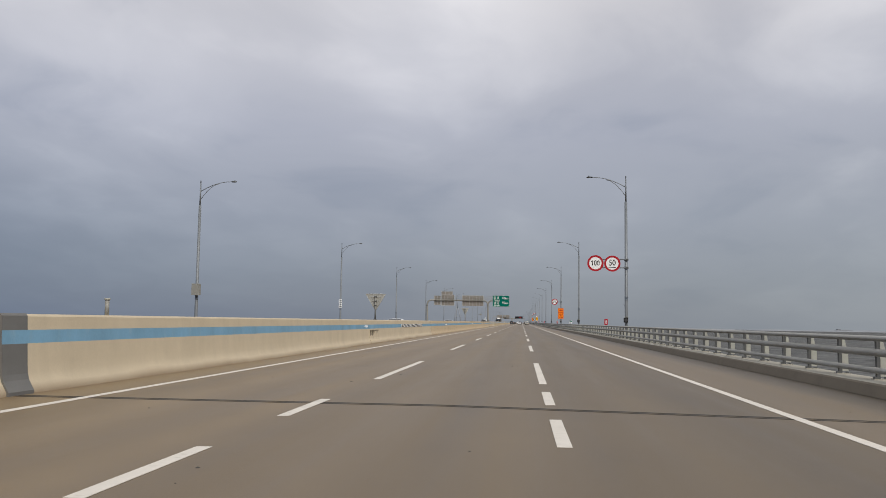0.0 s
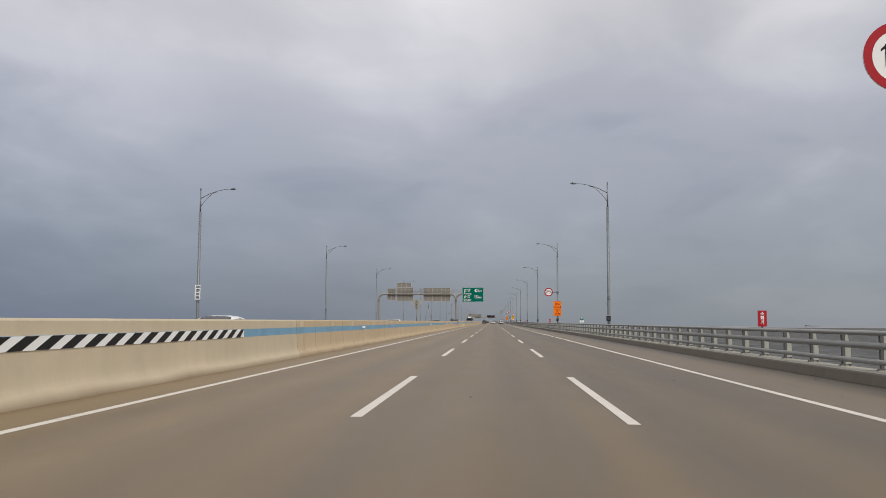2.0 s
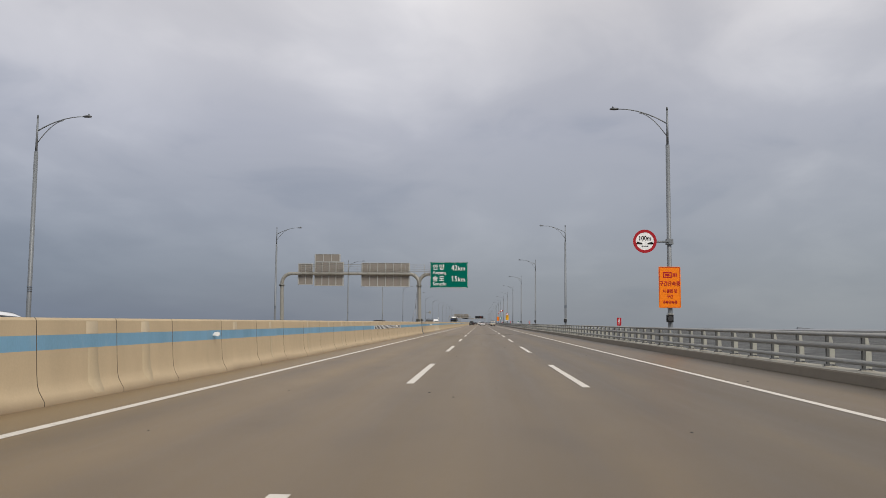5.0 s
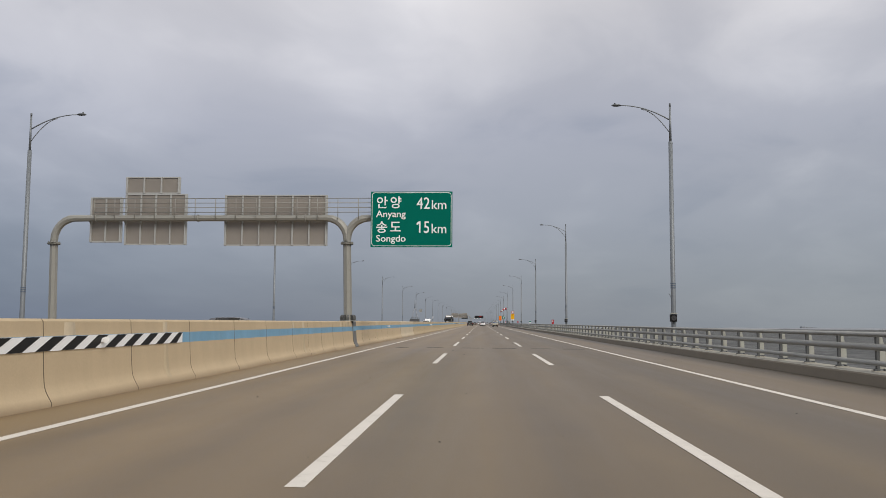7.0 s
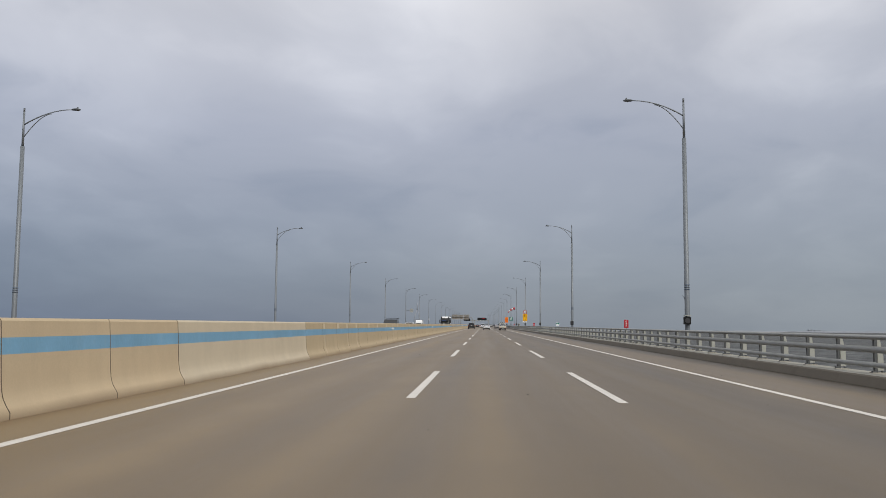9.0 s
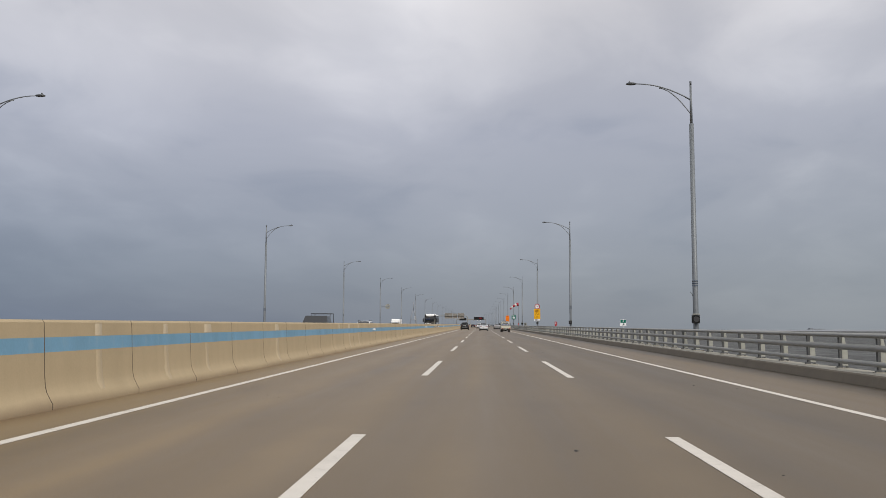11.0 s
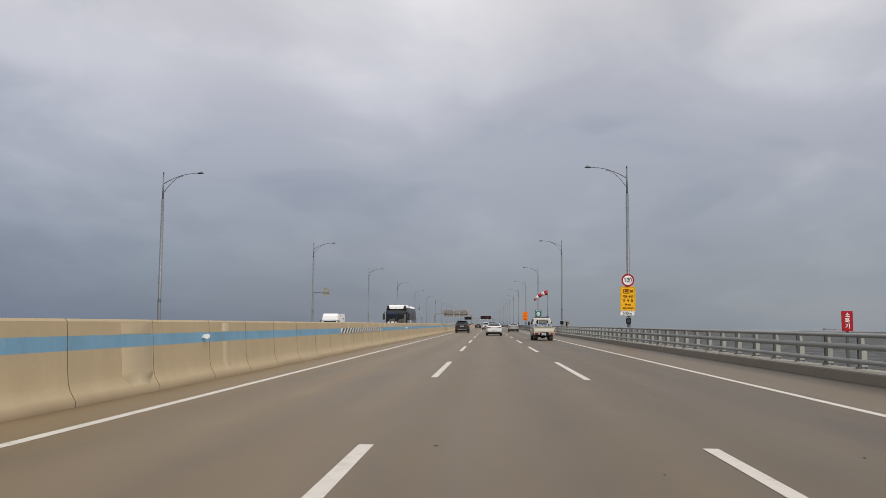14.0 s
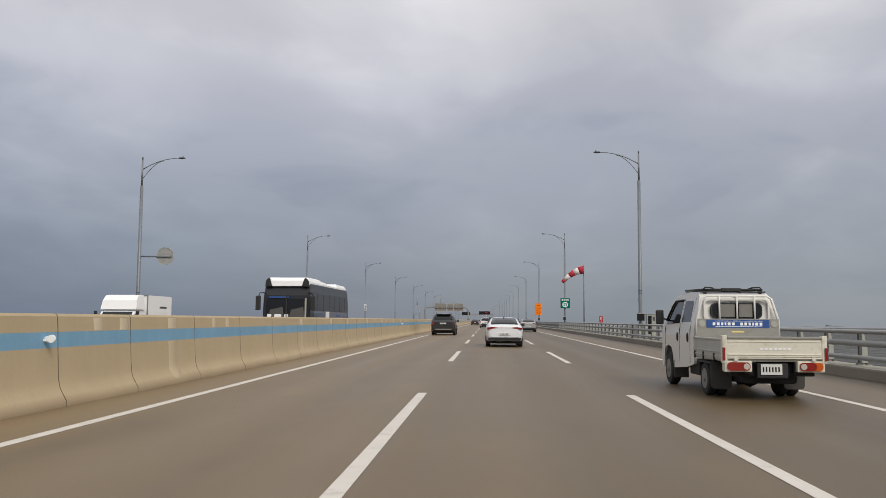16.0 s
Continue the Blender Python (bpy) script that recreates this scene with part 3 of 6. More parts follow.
def barrier_length(length):
    bm = B()
    loops = []
    for y, inset in ((0.0, 0.005), (0.005, 0.0), (length - 0.005, 0.0), (length, 0.005)):
        loops.append([bm.verts.new((x - math.copysign(inset, x), y, z)) for x, z in PROFILE])
    k = len(PROFILE)
    for n, (a, b) in enumerate(zip(loops, loops[1:])):
        for i in range(k):
            f = bm.faces.new((a[i], b[i], b[(i + 1) % k], a[(i + 1) % k]))
            f.material_index, f.smooth = SLOT[i] if n == 1 else 2, i < 7
    # keep the cast end arrises crisp
    for ends in loops:
        for i in range(k):
            bm.edges.get((ends[i], ends[(i + 1) % k])).smooth = False
    # dark sealant on the end faces
    for loop in (loops[0], loops[-1][::-1]):
        bm.faces.new(loop).material_index = 2
    return bm


def rise(s):
    """Past the deck joint the barrier stands a little higher over the road."""
    return 0.027 if s > 154 else 0.0


barrier = thing("median_barrier", pose(0, 0, 0), "tan concrete median barrier with a faded blue stripe", "barrier", kind="structure")
core = [(x * 0.62, z - 0.05 if z > 1.2 else z) for x, z in PROFILE]
part("joint_filler", run(B(), [(MID + x, z) for x, z in core], START, 560.0), JOINT_DARK, barrier, "dark filler in the open joints")
shapes = {}


def lay(s0, s1, material=WALL):
    key = (round(s1 - s0, 3), material.name)
    if key not in shapes:
        shapes[key] = mesh_of("barrier_panel", barrier_length(s1 - s0), material, BLUE, SEALANT)
    ob = new("barrier_panel", shapes[key])
    ob.parent, ob.matrix_basis = barrier, at(s0, MID, rise(s0))


lay(START, -48.2, WALL_PALE)
GAP = 0.014
for a, b in ((-47.55, 15.87),):
    lay(a, b - GAP, WALL_PALE)


def lay_between(joints, material=WALL):
    """Panels between known joints, about 3.2 m long where a stretch holds several."""
    for a, b in zip(joints, joints[1:]):
        n = max(1, round((b - a) / 3.2))
        for k in range(n):
            lay(a + (b - a) * k / n, a + (b - a) * (k + 1) / n - GAP, material)


lay_between((15.87, 19.03, 34.24, 37.18, 40.25, 43.01, 59.51, 62.85, 66.12, 69.21, 77.57, 81.01, 87.78, 129.53, 133.0, 136.38, 139.98, 148.01, 150.77, 153.88))
lay_between((154.85, 157.3, 160.12, 163.02, 166.5, 169.9, 173.3, 176.59, 179.83))
lay(179.84, 192.6, WALL_PALE)
lay_between((192.62, 240.6, 243.68, 246.79, 255.35, 258.56, 270.66, 273.63, 276.7, 293.82, 297.07, 300.34), WALL_OLIVE)
lay_between((300.34, 308.88, 312.2, 315.49, 321.39, 324.43, 327.5, 336.35, 339.43, 342.71, 345.8, 348.0, 351.14, 354.27, 357.6), WALL_OLIVE)
s = 560.0
lay_between((357.6, 359.7, 362.41, 364.94, 368.21, 371.55, 374.79, 378.04, s), WALL_OLIVE)
bm = run(B(), [(MID + x, z + rise(s)) for x, z in PROFILE], s, END, mats=SLOT)
part("barrier_beyond", bm, (WALL_OLIVE, BLUE), barrier)
# grey steel covers over the deck joints
for s0, s1 in ((-48.2, -47.55), (153.88, 154.85)):
    bm = B()
    out = [(x + math.copysign(0.035, x), z + (0.01 if z > 1.2 else 0)) for x, z in PROFILE]
    loops = [[bm.verts.new((x, y, z)) for x, z in out] for y in (s0 - 0.03, s1 + 0.03)]
    k = len(out)
    for i in range(k):
        f = bm.faces.new((loops[0][i], loops[1][i], loops[1][(i + 1) % k], loops[0][(i + 1) % k]))
        f.material_index = SLOT[i]
    bm.faces.new(loops[0])
    bm.faces.new(loops[1][::-1])
    ob = part("joint_cover", bm, (COVER, BLUE), barrier, "grey steel cover over the joint")
    ob.matrix_basis = pose(MID, 0, 0)

# pale lime washes where water has run down the panels
def wash_strip(s0, s1, z_low, z_high, rng):
    """A thin ragged skin on the face of the barrier."""
    face = sorted((z, x) for x, z in HALF)
    n = max(3, int((z_high - z_low) / 0.06))
    bm, rows = B(), []
    lean = rng.uniform(-0.03, 0.03)
    for k in range(n + 1):
        z = z_low + (z_high - z_low) * k / n
        lo = max((p for p in face if p[0] <= z), default=face[0])
        hi = min((p for p in face if p[0] > z), default=face[-1])
        u = lo[1] + (hi[1] - lo[1]) * (z - lo[0]) / max(hi[0] - lo[0], 1e-6) + 0.0025
        grow = 0.12 * max(0.0, 0.45 - z) + lean * (1 - k / n)
        thin_out = (s1 - s0) * (0.34, 0.2, 0.08)[k] * rng.uniform(0.5, 1.0) if k < 3 and z_low < 1 else 0.0
        a = s0 - grow + thin_out + rng.uniform(-0.014, 0.014)
        b = s1 + grow - thin_out + rng.uniform(-0.014, 0.014)
        rows.append([bm.verts.new((u - d, y, z)) for d, y in ((0.004, a), (0.0, a + 0.006), (0.0, (a + b) / 2), (0.0, b - 0.006), (0.004, b))])
    for p, q in zip(rows, rows[1:]):
        for i in range(4):
            bm.faces.new((p[i], p[i + 1], q[i + 1], q[i])).smooth = True
    ob = part("lime_wash", bm, WALL_WASH if z_low > 1 and s1 - s0 < 0.8 else WALL_FAINT, barrier, "pale lime wash")
    ob.matrix_basis = pose(MID, 0, rise(s0))


rng = random.Random(4)
TOP_ONLY = ((41.35, 41.84), (58.91, 59.26), (82.02, 82.37), (140.0, 140.2), (150.01, 150.34), (151.44, 152.69), (171.8, 171.95), (254.13, 254.47), (262.9, 263.15), (268.98, 269.23), (274.2, 274.38), (278.3, 278.6), (341.2, 341.5), (351.32, 351.56), (354.55, 354.69), (363.51, 363.85), (364.49, 364.81), (369.4, 369.6), (370.4, 370.6))
WHOLE = ((16.46, 17.06), (22.5, 22.9), (27.8, 28.3), (35.2, 35.75), (44.1, 44.5), (47.0, 47.3), (50.1, 50.6), (60.74, 61.17), (67.1, 67.6), (73.6, 74.0), (75.9, 76.3), (85.9, 86.15), (91.6, 91.9), (141.6, 142.0), (163.8, 164.35), (242.08, 242.55), (256.92, 257.49), (260.2, 260.6), (281.0, 281.4), (284.0, 284.9), (295.5, 296.0), (304.0, 304.4), (310.75, 312.1), (316.46, 316.95), (334.88, 335.23), (343.2, 343.5), (346.3, 346.8), (348.61, 349.3), (352.35, 352.61), (353.29, 353.44), (366.67, 367.12), (378.5, 378.9))
for a, b in TOP_ONLY:
    wash_strip(a, b, 1.052, 1.275, rng)
for a, b in WHOLE:
    wash_strip(a, b, 1.052, 1.275, rng)
    wash_strip(a + 0.03, b + 0.02, rng.uniform(0.06, 0.16), 0.812, rng)
for a, b in ((96, 128), (196, 238), (384, 450)):
    s = a
    while s < b:
        wash_strip(s, s + rng.uniform(0.2, 0.5), 1.052, 1.275, rng)
        if rng.random() < 0.5:
            wash_strip(s + 0.03, s + rng.uniform(0.2, 0.4), rng.uniform(0.06, 0.16), 0.812, rng)
        s += rng.uniform(2.2, 5.0)

# ---- lamps ----
def street_lamp(m, label):
    lamp = thing("street_lamp", m, label, "street lamp", "street lamps along the bridge")
    part("pole", tube(B(), [(0, 0, 0.25), (0, 0, 0.9), (0, 0, 9.94)], [0.125, 0.118, 0.098], 16), POLE, lamp)
    part("base_plate", box(B(), -0.2, 0.2, -0.2, 0.2, 0.25, 0.28, 0.006), POLE, lamp)
    part("pedestal", box(B(), -0.02, 0.26, -0.26, 0.26, -0.31, 0.249, 0.01), KERB, lamp, "stained concrete pedestal")
    part("top_pole", tube(B(), [(0, 0, 9.94), (0, 0, 11.64)], [0.06, 0.045], 12), POLE, lamp, "thinner upper pole")
    part("tip", tube(B(), [(0, 0, 11.64), (0, 0, 11.81)], 0.045, 10), LAMP_HEAD, lamp, "dark tip")
    curve = [(-2.35 * k / 8, 0, 10.99 + 0.735 * (1 - (1 - k / 8) ** 2)) for k in range(9)]
    part("arm", tube(B(), curve, [0.034 - 0.0015 * k for k in range(9)], 8), POLE, lamp)
    curve = [(-1.35 * k / 7, 0, 10.34 + 1.19 * (1 - (1 - k / 7) ** 1.7)) for k in range(8)]
    part("brace", tube(B(), curve, 0.022, 6), POLE, lamp)
    bm = B()
    bmesh.ops.create_uvsphere(bm, u_segments=14, v_segments=8, radius=1.0)
    for v in bm.verts:
        v.co = (v.co.x * 0.24, v.co.y * 0.12, v.co.z * (0.075 if v.co.z > 0 else 0.05))
        v.co += Vector((-2.55, 0, 11.72))
    for f in bm.faces:
        f.smooth = True
    part("lamp_head", bm, LAMP_HEAD, lamp)
    bm = tube(B(), [(-2.62, 0, 11.78), (-2.62, 0, 11.85)], [0.05, 0.03], 8)
    part("light_sensor", bm, LAMP_HEAD, lamp)
    bm = B()
    for z in (2.93, 3.03, 3.13):
        tube(bm, [(0, 0, z), (0, 0, z + 0.045)], 0.124, 16)
    part("bands", bm, BAND, lamp, "dark blue bands")
    return lamp


right_lamp = street_lamp(at(0, 8.70), "tall grey steel street lamp behind the parapet rail")
case = part("control_box", box(B(), -0.21, 0.09, -0.32, -0.11, 1.36, 1.70, 0.012), BOX_DARK, right_lamp, "black box with a round grey lens")
part("lens", disc(B(), -0.06, 1.53, 0.12, -0.335, -0.318, 20), LENS, case)
part("clamp", box(B(), -0.14, 0.14, -0.15, 0.14, 1.73, 1.77), WEB, right_lamp)
part("hook", tube(B(), [(-0.1, 0, 2.5), (-0.16, -0.03, 2.62), (-0.22, -0.05, 2.68)], 0.012, 5), POLE, right_lamp)
left_lamp = street_lamp(at(0, -22.66, -0.28, 180), "tall grey steel street lamp on the far side")
for i in range(-1, 24):
    if i:
        copy_thing(right_lamp, at(SPACING * i, 8.70))
        copy_thing(left_lamp, at(SPACING * i, -22.66, -0.28, 180))
# boxes and panels strapped to some of the far lamps
bm = box(B(), -0.3, 0.3, -0.2, 0.1, 2.95, 3.8, 0.01)
whole("control_cabinet", bm, GANTRY, "grey control cabinet strapped to a lamp pole", "cabinet", m=at(-0.26, -22.6))
for i in (1, 10):
    panel = thing("pole_panel", at(SPACING * i - 0.16, -22.64), "white notice panel fixed to a lamp pole", "panel")
    board = part("board", frame_of(B(), -0.21, 0.21, 2.87, 4.0, 0.03, 0.06, -0.01, 0.01), SIGN_WHITE, panel)
    for z in (3.15, 3.43, 3.71):
        part("cross_bar", box(B(), -0.155, 0.155, -0.008, 0.008, z - 0.03, z + 0.03), SIGN_WHITE, board)
    for z in (3.05, 3.75):
        part("bracket", box(B(), -0.14, 0.14, 0.01, 0.10, z, z + 0.05), POLE, panel)


# ---- signs ----
def round_face(sign, x, z, r, words, size, y=0.0, under=False, squeeze=0.8):
    face = part("sign_face", disc(B(), x, z, r, y, y + 0.03, 40), SIGN_WHITE, sign, "white round face")
    part("red_border", ring(B(), x, z, r * 0.76, r, y - 0.006, y + 0.001, 40), SIGN_RED, face, "dark red border")
    if words:
        lettering("lettering", words, size, x, z + (0.05 if under else 0), y - 0.004, SIGN_BLACK, face, "CENTER", 0.004, squeeze)
        if words[0] == "1":  # the flag of the first digit
            a, top = x - 0.428 * size, z + 0.358 * size
            part("lettering", plate(B(), [(a, top), (a, top - 0.10 * size), (a - 0.13 * size, top - 0.19 * size), (a - 0.13 * size, top - 0.11 * size)], y - 0.007, y), SIGN_BLACK, face)
    if under:
        part("underline", box(B(), x - 0.27, x + 0.27, y - 0.005, y, z - 0.29, z - 0.25), SIGN_BLACK, face)
    return face


pair = thing("speed_sign", at(-0.32, 0), "pair of round speed signs on a lamp pole", "road sign")
round_face(pair, 6.52, 5.52, 0.57, "100", 0.52, squeeze=0.78)
round_face(pair, 7.70, 5.50, 0.57, "50", 0.60, under=True, squeeze=0.8)
for z in (5.22, 5.80):
    part("bracket", tube(B(), [(6.2, 0.08, z), (8.62, 0.08, z)], 0.045, 8), POLE, pair)
    part("clamp", box(B(), 8.57, 8.84, 0.12, 0.44, z - 0.07, z + 0.07, 0.01), POST, pair)

gap_sign = thing("distance_sign", at(SPACING * 2 - 0.3, 0), "round 100m distance sign on a lamp pole", "road sign")
face = round_face(gap_sign, 7.49, 5.21, 0.56, "", 0.2)
lettering("lettering", "100m", 0.30, 7.49, 5.345, -0.004, SIGN_BLACK, face, "CENTER", 0.005, 0.9)
for x, d in ((7.23, 1), (7.76, -1)):
    part("car_symbol", plate(B(), [(x - 0.15, 5.06), (x + 0.13, 5.06), (x + 0.15, 5.13), (x + 0.06 * d, 5.15), (x - 0.08 * d, 5.19), (x - 0.15, 5.12)], -0.005, 0), SIGN_BLACK, face)
part("arrow_symbol", plate(B(), [(7.32, 4.97), (7.39, 4.93), (7.39, 4.955), (7.59, 4.955), (7.59, 4.93), (7.66, 4.97), (7.59, 5.01), (7.59, 4.985), (7.39, 4.985), (7.39, 5.01)], -0.005, 0), SIGN_BLACK, face)
part("bracket", tube(B(), [(7.3, 0.08, 5.2), (8.66, 0.08, 5.2)], 0.05, 8), POLE, gap_sign)
part("clamp", box(B(), 8.55, 8.86, 0.10, 0.42, 5.08, 5.34), POLE, gap_sign)


def camera_sign(s, x0, x1, z0, z1, material, lines, label, ink, letters):
    sign = thing("camera_sign", at(s, 0), label, "road sign")
    board = part("board", plate(B(), rounded(x0, x1, z0, z1, 0.05), 0, 0.03), material, sign)
    part("border", frame_of(B(), x0 + 0.03, x1 - 0.03, z0 + 0.03, z1 - 0.03, 0.04, 0.018, -0.005, 0.001), ink, board)
    w, h, c = x1 - x0, z1 - z0, (x0 + x1) / 2
    top = z1 - h * 0.20
    part("camera_symbol", frame_of(B(), c - w * 0.30, c + w * 0.10, top - 0.14, top + 0.14, 0.03, 0.05, -0.006, 0.001), ink, board)
    part("camera_symbol", box(B(), c - w * 0.2, c, -0.006, 0.001, top - 0.06, top + 0.06), ink, board)
    bm = B()
    for k in range(3):
        box(bm, c + w * (0.14 + 0.07 * k), c + w * (0.19 + 0.07 * k), -0.006, 0.001, top - 0.08, top + 0.08)
    part("camera_symbol", bm, ink, board)
    for words, size, at_z in lines:
        lettering("lettering", words, size, c, z0 + h * at_z, -0.004, letters, board, "CENTER", 0.005, 0.84)
    for z in (z0 + h * 0.2, z0 + h * 0.8):
        part("clamp", box(B(), 8.58, 8.82, 0.03, 0.22, z - 0.05, z + 0.05), POLE, sign)
    return sign


camera_sign(SPACING * 2 - 0.25, 8.13, 9.16, 2.04, 4.00, SIGN_ORANGE, [("구간단속중", 0.255, 0.58), ("시 종점 및", 0.19, 0.40), ("구간", 0.19, 0.27), ("과속단속중", 0.18, 0.13)], "orange speed camera warning sign on a lamp pole", SIGN_RED, SIGN_RED)
limit = thing("speed_sign", at(SPACING * 7 - 0.3, 0), "round speed sign on a lamp pole", "road sign")
round_face(limit, 8.62, 4.185, 0.415, "100", 0.445, squeeze=0.78)
part("clamp", box(B(), 8.58, 8.82, 0.03, 0.22, 4.1, 4.2), POLE, limit)
camera_sign(SPACING * 7 - 0.25, 8.12, 9.11, 2.20, 3.78, SIGN_YELLOW, [("지점 구간", 0.21, 0.585), ("단  속  중", 0.21, 0.42), ("Photo", 0.19, 0.25), ("enforcement", 0.165, 0.115)], "yellow speed camera sign on a lamp pole", SIGN_BROWN, SIGN_BROWN)
note = thing("distance_sign", at(SPACING * 7 - 0.25, 0), "small white 500m sign below a yellow sign", "road sign")
board = part("board", plate(B(), rounded(8.09, 9.03, 1.86, 2.19, 0.05), 0, 0.02), SIGN_WHITE, note)
part("border", frame_of(B(), 8.11, 9.01, 1.88, 2.17, 0.04, 0.012, -0.004, 0.001), SIGN_BLACK, board)
lettering("lettering", "500m", 0.26, 8.56, 2.025, -0.003, SIGN_BLACK, board, "CENTER", 0.003, 1.0)
part("clamp", box(B(), 8.58, 8.82, 0.02, 0.16, 2.0, 2.06), POLE, note)

def bar_sign(s, x0, x1, z0, z1, material, ink, label):
    """A far pole-mounted board whose writing cannot be read."""
    sign = thing("road_sign", at(s, 0), label, "road sign")
    board = part("board", plate(B(), rounded(x0, x1, z0, z1, 0.06), 0, 0.03), material, sign)
    h = z1 - z0
    for k, wide in ((0.84, 0.5), (0.6, 0.8), (0.42, 0.7), (0.25, 0.8), (0.1, 0.6)):
        c, half = (x0 + x1) / 2, (x1 - x0) / 2 * wide
        part("text_bar", box(B(), c - half, c + half, -0.005, 0, z0 + h * k - 0.05, z0 + h * k + 0.05), ink, board)
    part("clamp", box(B(), 8.58, 8.82, 0.03, 0.16, (z0 + z1) / 2 - 0.05, (z0 + z1) / 2 + 0.05), POLE, sign)


bar_sign(SPACING * 10 - 0.22, 7.95, 9.12, 2.24, 4.3, SIGN_ORANGE, SIGN_RED, "orange warning sign on a lamp pole")
route = thing("route_sign", at(SPACING * 9 - 0.22, 0), "green route sign with a white shield", "road sign")
board = part("board", plate(B(), rounded(8.16, 9.28, 2.75, 3.95, 0.06), 0, 0.03), GREEN, route)
for x in (8.30, 8.53, 8.76, 8.99):
    part("text_bar", box(B(), x, x + 0.15, -0.005, 0, 3.67, 3.82), SIGN_WHITE, board)
part("shield", plate(B(), [(8.40, 3.05), (8.55, 2.88), (8.9, 2.88), (9.05, 3.05), (9.05, 3.3), (8.9, 3.5), (8.55, 3.5), (8.40, 3.3)], -0.005, 0), SIGN_WHITE, board, "white shield")
for x0, x1, z0, z1 in ((8.5, 8.95, 3.30, 3.36), (8.52, 8.66, 3.0, 3.22), (8.78, 8.92, 3.0, 3.22)):
    part("symbol", box(B(), x0, x1, -0.009, -0.004, z0, z1), GREEN, board)
part("clamp", box(B(), 8.58, 8.82, 0.03, 0.16, 3.3, 3.4), POLE, route)

# small red marker plates on the rail, and distance posts
for k, s in enumerate((13.8, 115.3, 217.6, 318.4, 420.3)):
    mark = thing("marker_sign", at(s, 8.62), "small red marker sign on the parapet", "marker sign", "red markers on the rail")
    part("stem", box(B(), -0.03, 0.03, 0.01, 0.05, 0.25, 1.6), POST, mark)
    board = part("board", box(B(), -0.14, 0.14, -0.012, 0.01, 1.15, 1.66, 0.004), SIGN_RED, mark)
    for z, word in ((1.55, "소"), (1.41, "화"), (1.27, "기")):
        lettering("lettering", word, 0.14, 0, z, -0.016, SIGN_WHITE, board, "CENTER", 0.004)
for s, top, low in ((71.3, "3", ".2"), (271.2, "3", ".4")):
    km = thing("kilometre_sign", at(s, 8.85), "small green and white distance sign on a post", "distance sign")
    part("stem", tube(B(), [(0, 0.03, -0.31), (0, 0.03, 1.5)], 0.022, 8), WEB, km)
    upper = part("upper_board", box(B(), -0.19, 0.19, -0.01, 0.01, 1.42, 1.633), GREEN, km, "green upper board")
    part("border", frame_of(B(), -0.195, 0.195, 1.21, 1.638, 0.03, 0.018, -0.014, -0.009), SIGN_WHITE, upper, "white border")
    lower = part("lower_board", box(B(), -0.19, 0.19, -0.01, 0.01, 1.215, 1.416), SIGN_WHITE, km, "white lower board")
    lettering("lettering", top, 0.21, 0, 1.527, -0.015, SIGN_WHITE, upper, "CENTER", 0.004)
    lettering("lettering", low, 0.21, 0, 1.315, -0.015, SIGN_BLACK, lower, "CENTER", 0.004)

# triangle signs seen from behind on the median
for s, u, top, tip, half in ((-12.04, MID - 0.12, 2.82, 1.89, 0.585), (64.9, MID, 3.25, 2.30, 0.55)):
    tri = thing("warning_sign", at(s, u), "triangular road sign seen from its aluminium back", "road sign")
    pts = [(-half, top - 0.03), (-half + 0.03, top), (half - 0.03, top), (half, top - 0.03), (0.04, tip), (-0.04, tip)]
    part("board", plate(B(), pts, 0.06, 0.085), PLAIN_BACK, tri)
    for (xa, za), (xb, zb) in zip((pts[1], pts[2], pts[5]), (pts[2], pts[4], pts[0])):
        part("rim", tube(B(), [(xa, 0.055, za), (xb, 0.055, zb)], 0.011, 6), STIFF, tri)
    post = part("post", tube(B(), [(0, 0, 1.30), (0, 0, top - 0.06)], 0.036 if s < 0 else 0.044, 12), GANTRY, tri)
    part("sleeve", tube(B(), [(0, 0, 1.33), (0, 0, tip + 0.02)], 0.044 if s < 0 else 0.049, 12), POST if s < 0 else GANTRY, post, "dark painted sleeve" if s < 0 else "grey steel sleeve")
    part("base_plate", box(B(), -0.11, 0.11, -0.08, 0.08, 1.30, 1.33), POST, tri)
    for k in (0.12, 0.40, 0.66):
        z = top - (top - tip) * k - 0.05
        w = half * (1 - k) * 0.6
        part("stiffener", box(B(), -w, w, 0.035, 0.062, z - 0.014, z + 0.014), STIFF, tri)
        part("clamp", box(B(), -0.07, 0.07, -0.07, 0.05, z - 0.022, z + 0.022), POST, tri)

# back of a round sign on a far lamp
back = thing("round_sign", at(SPACING * 8 - 0.05, 0), "round road sign seen from its grey back", "road sign")
part("board", disc(B(), -21.03, 5.19, 0.55, 0.14, 0.17, 32), PLAIN_BACK, back)
part("rim", ring(B(), -21.03, 5.19, 0.53, 0.56, 0.12, 0.175, 32), STIFF, back)
part("bracket", tube(B(), [(-22.6, 0.09, 5.16), (-20.6, 0.09, 5.16)], 0.05, 8), POLE, back)

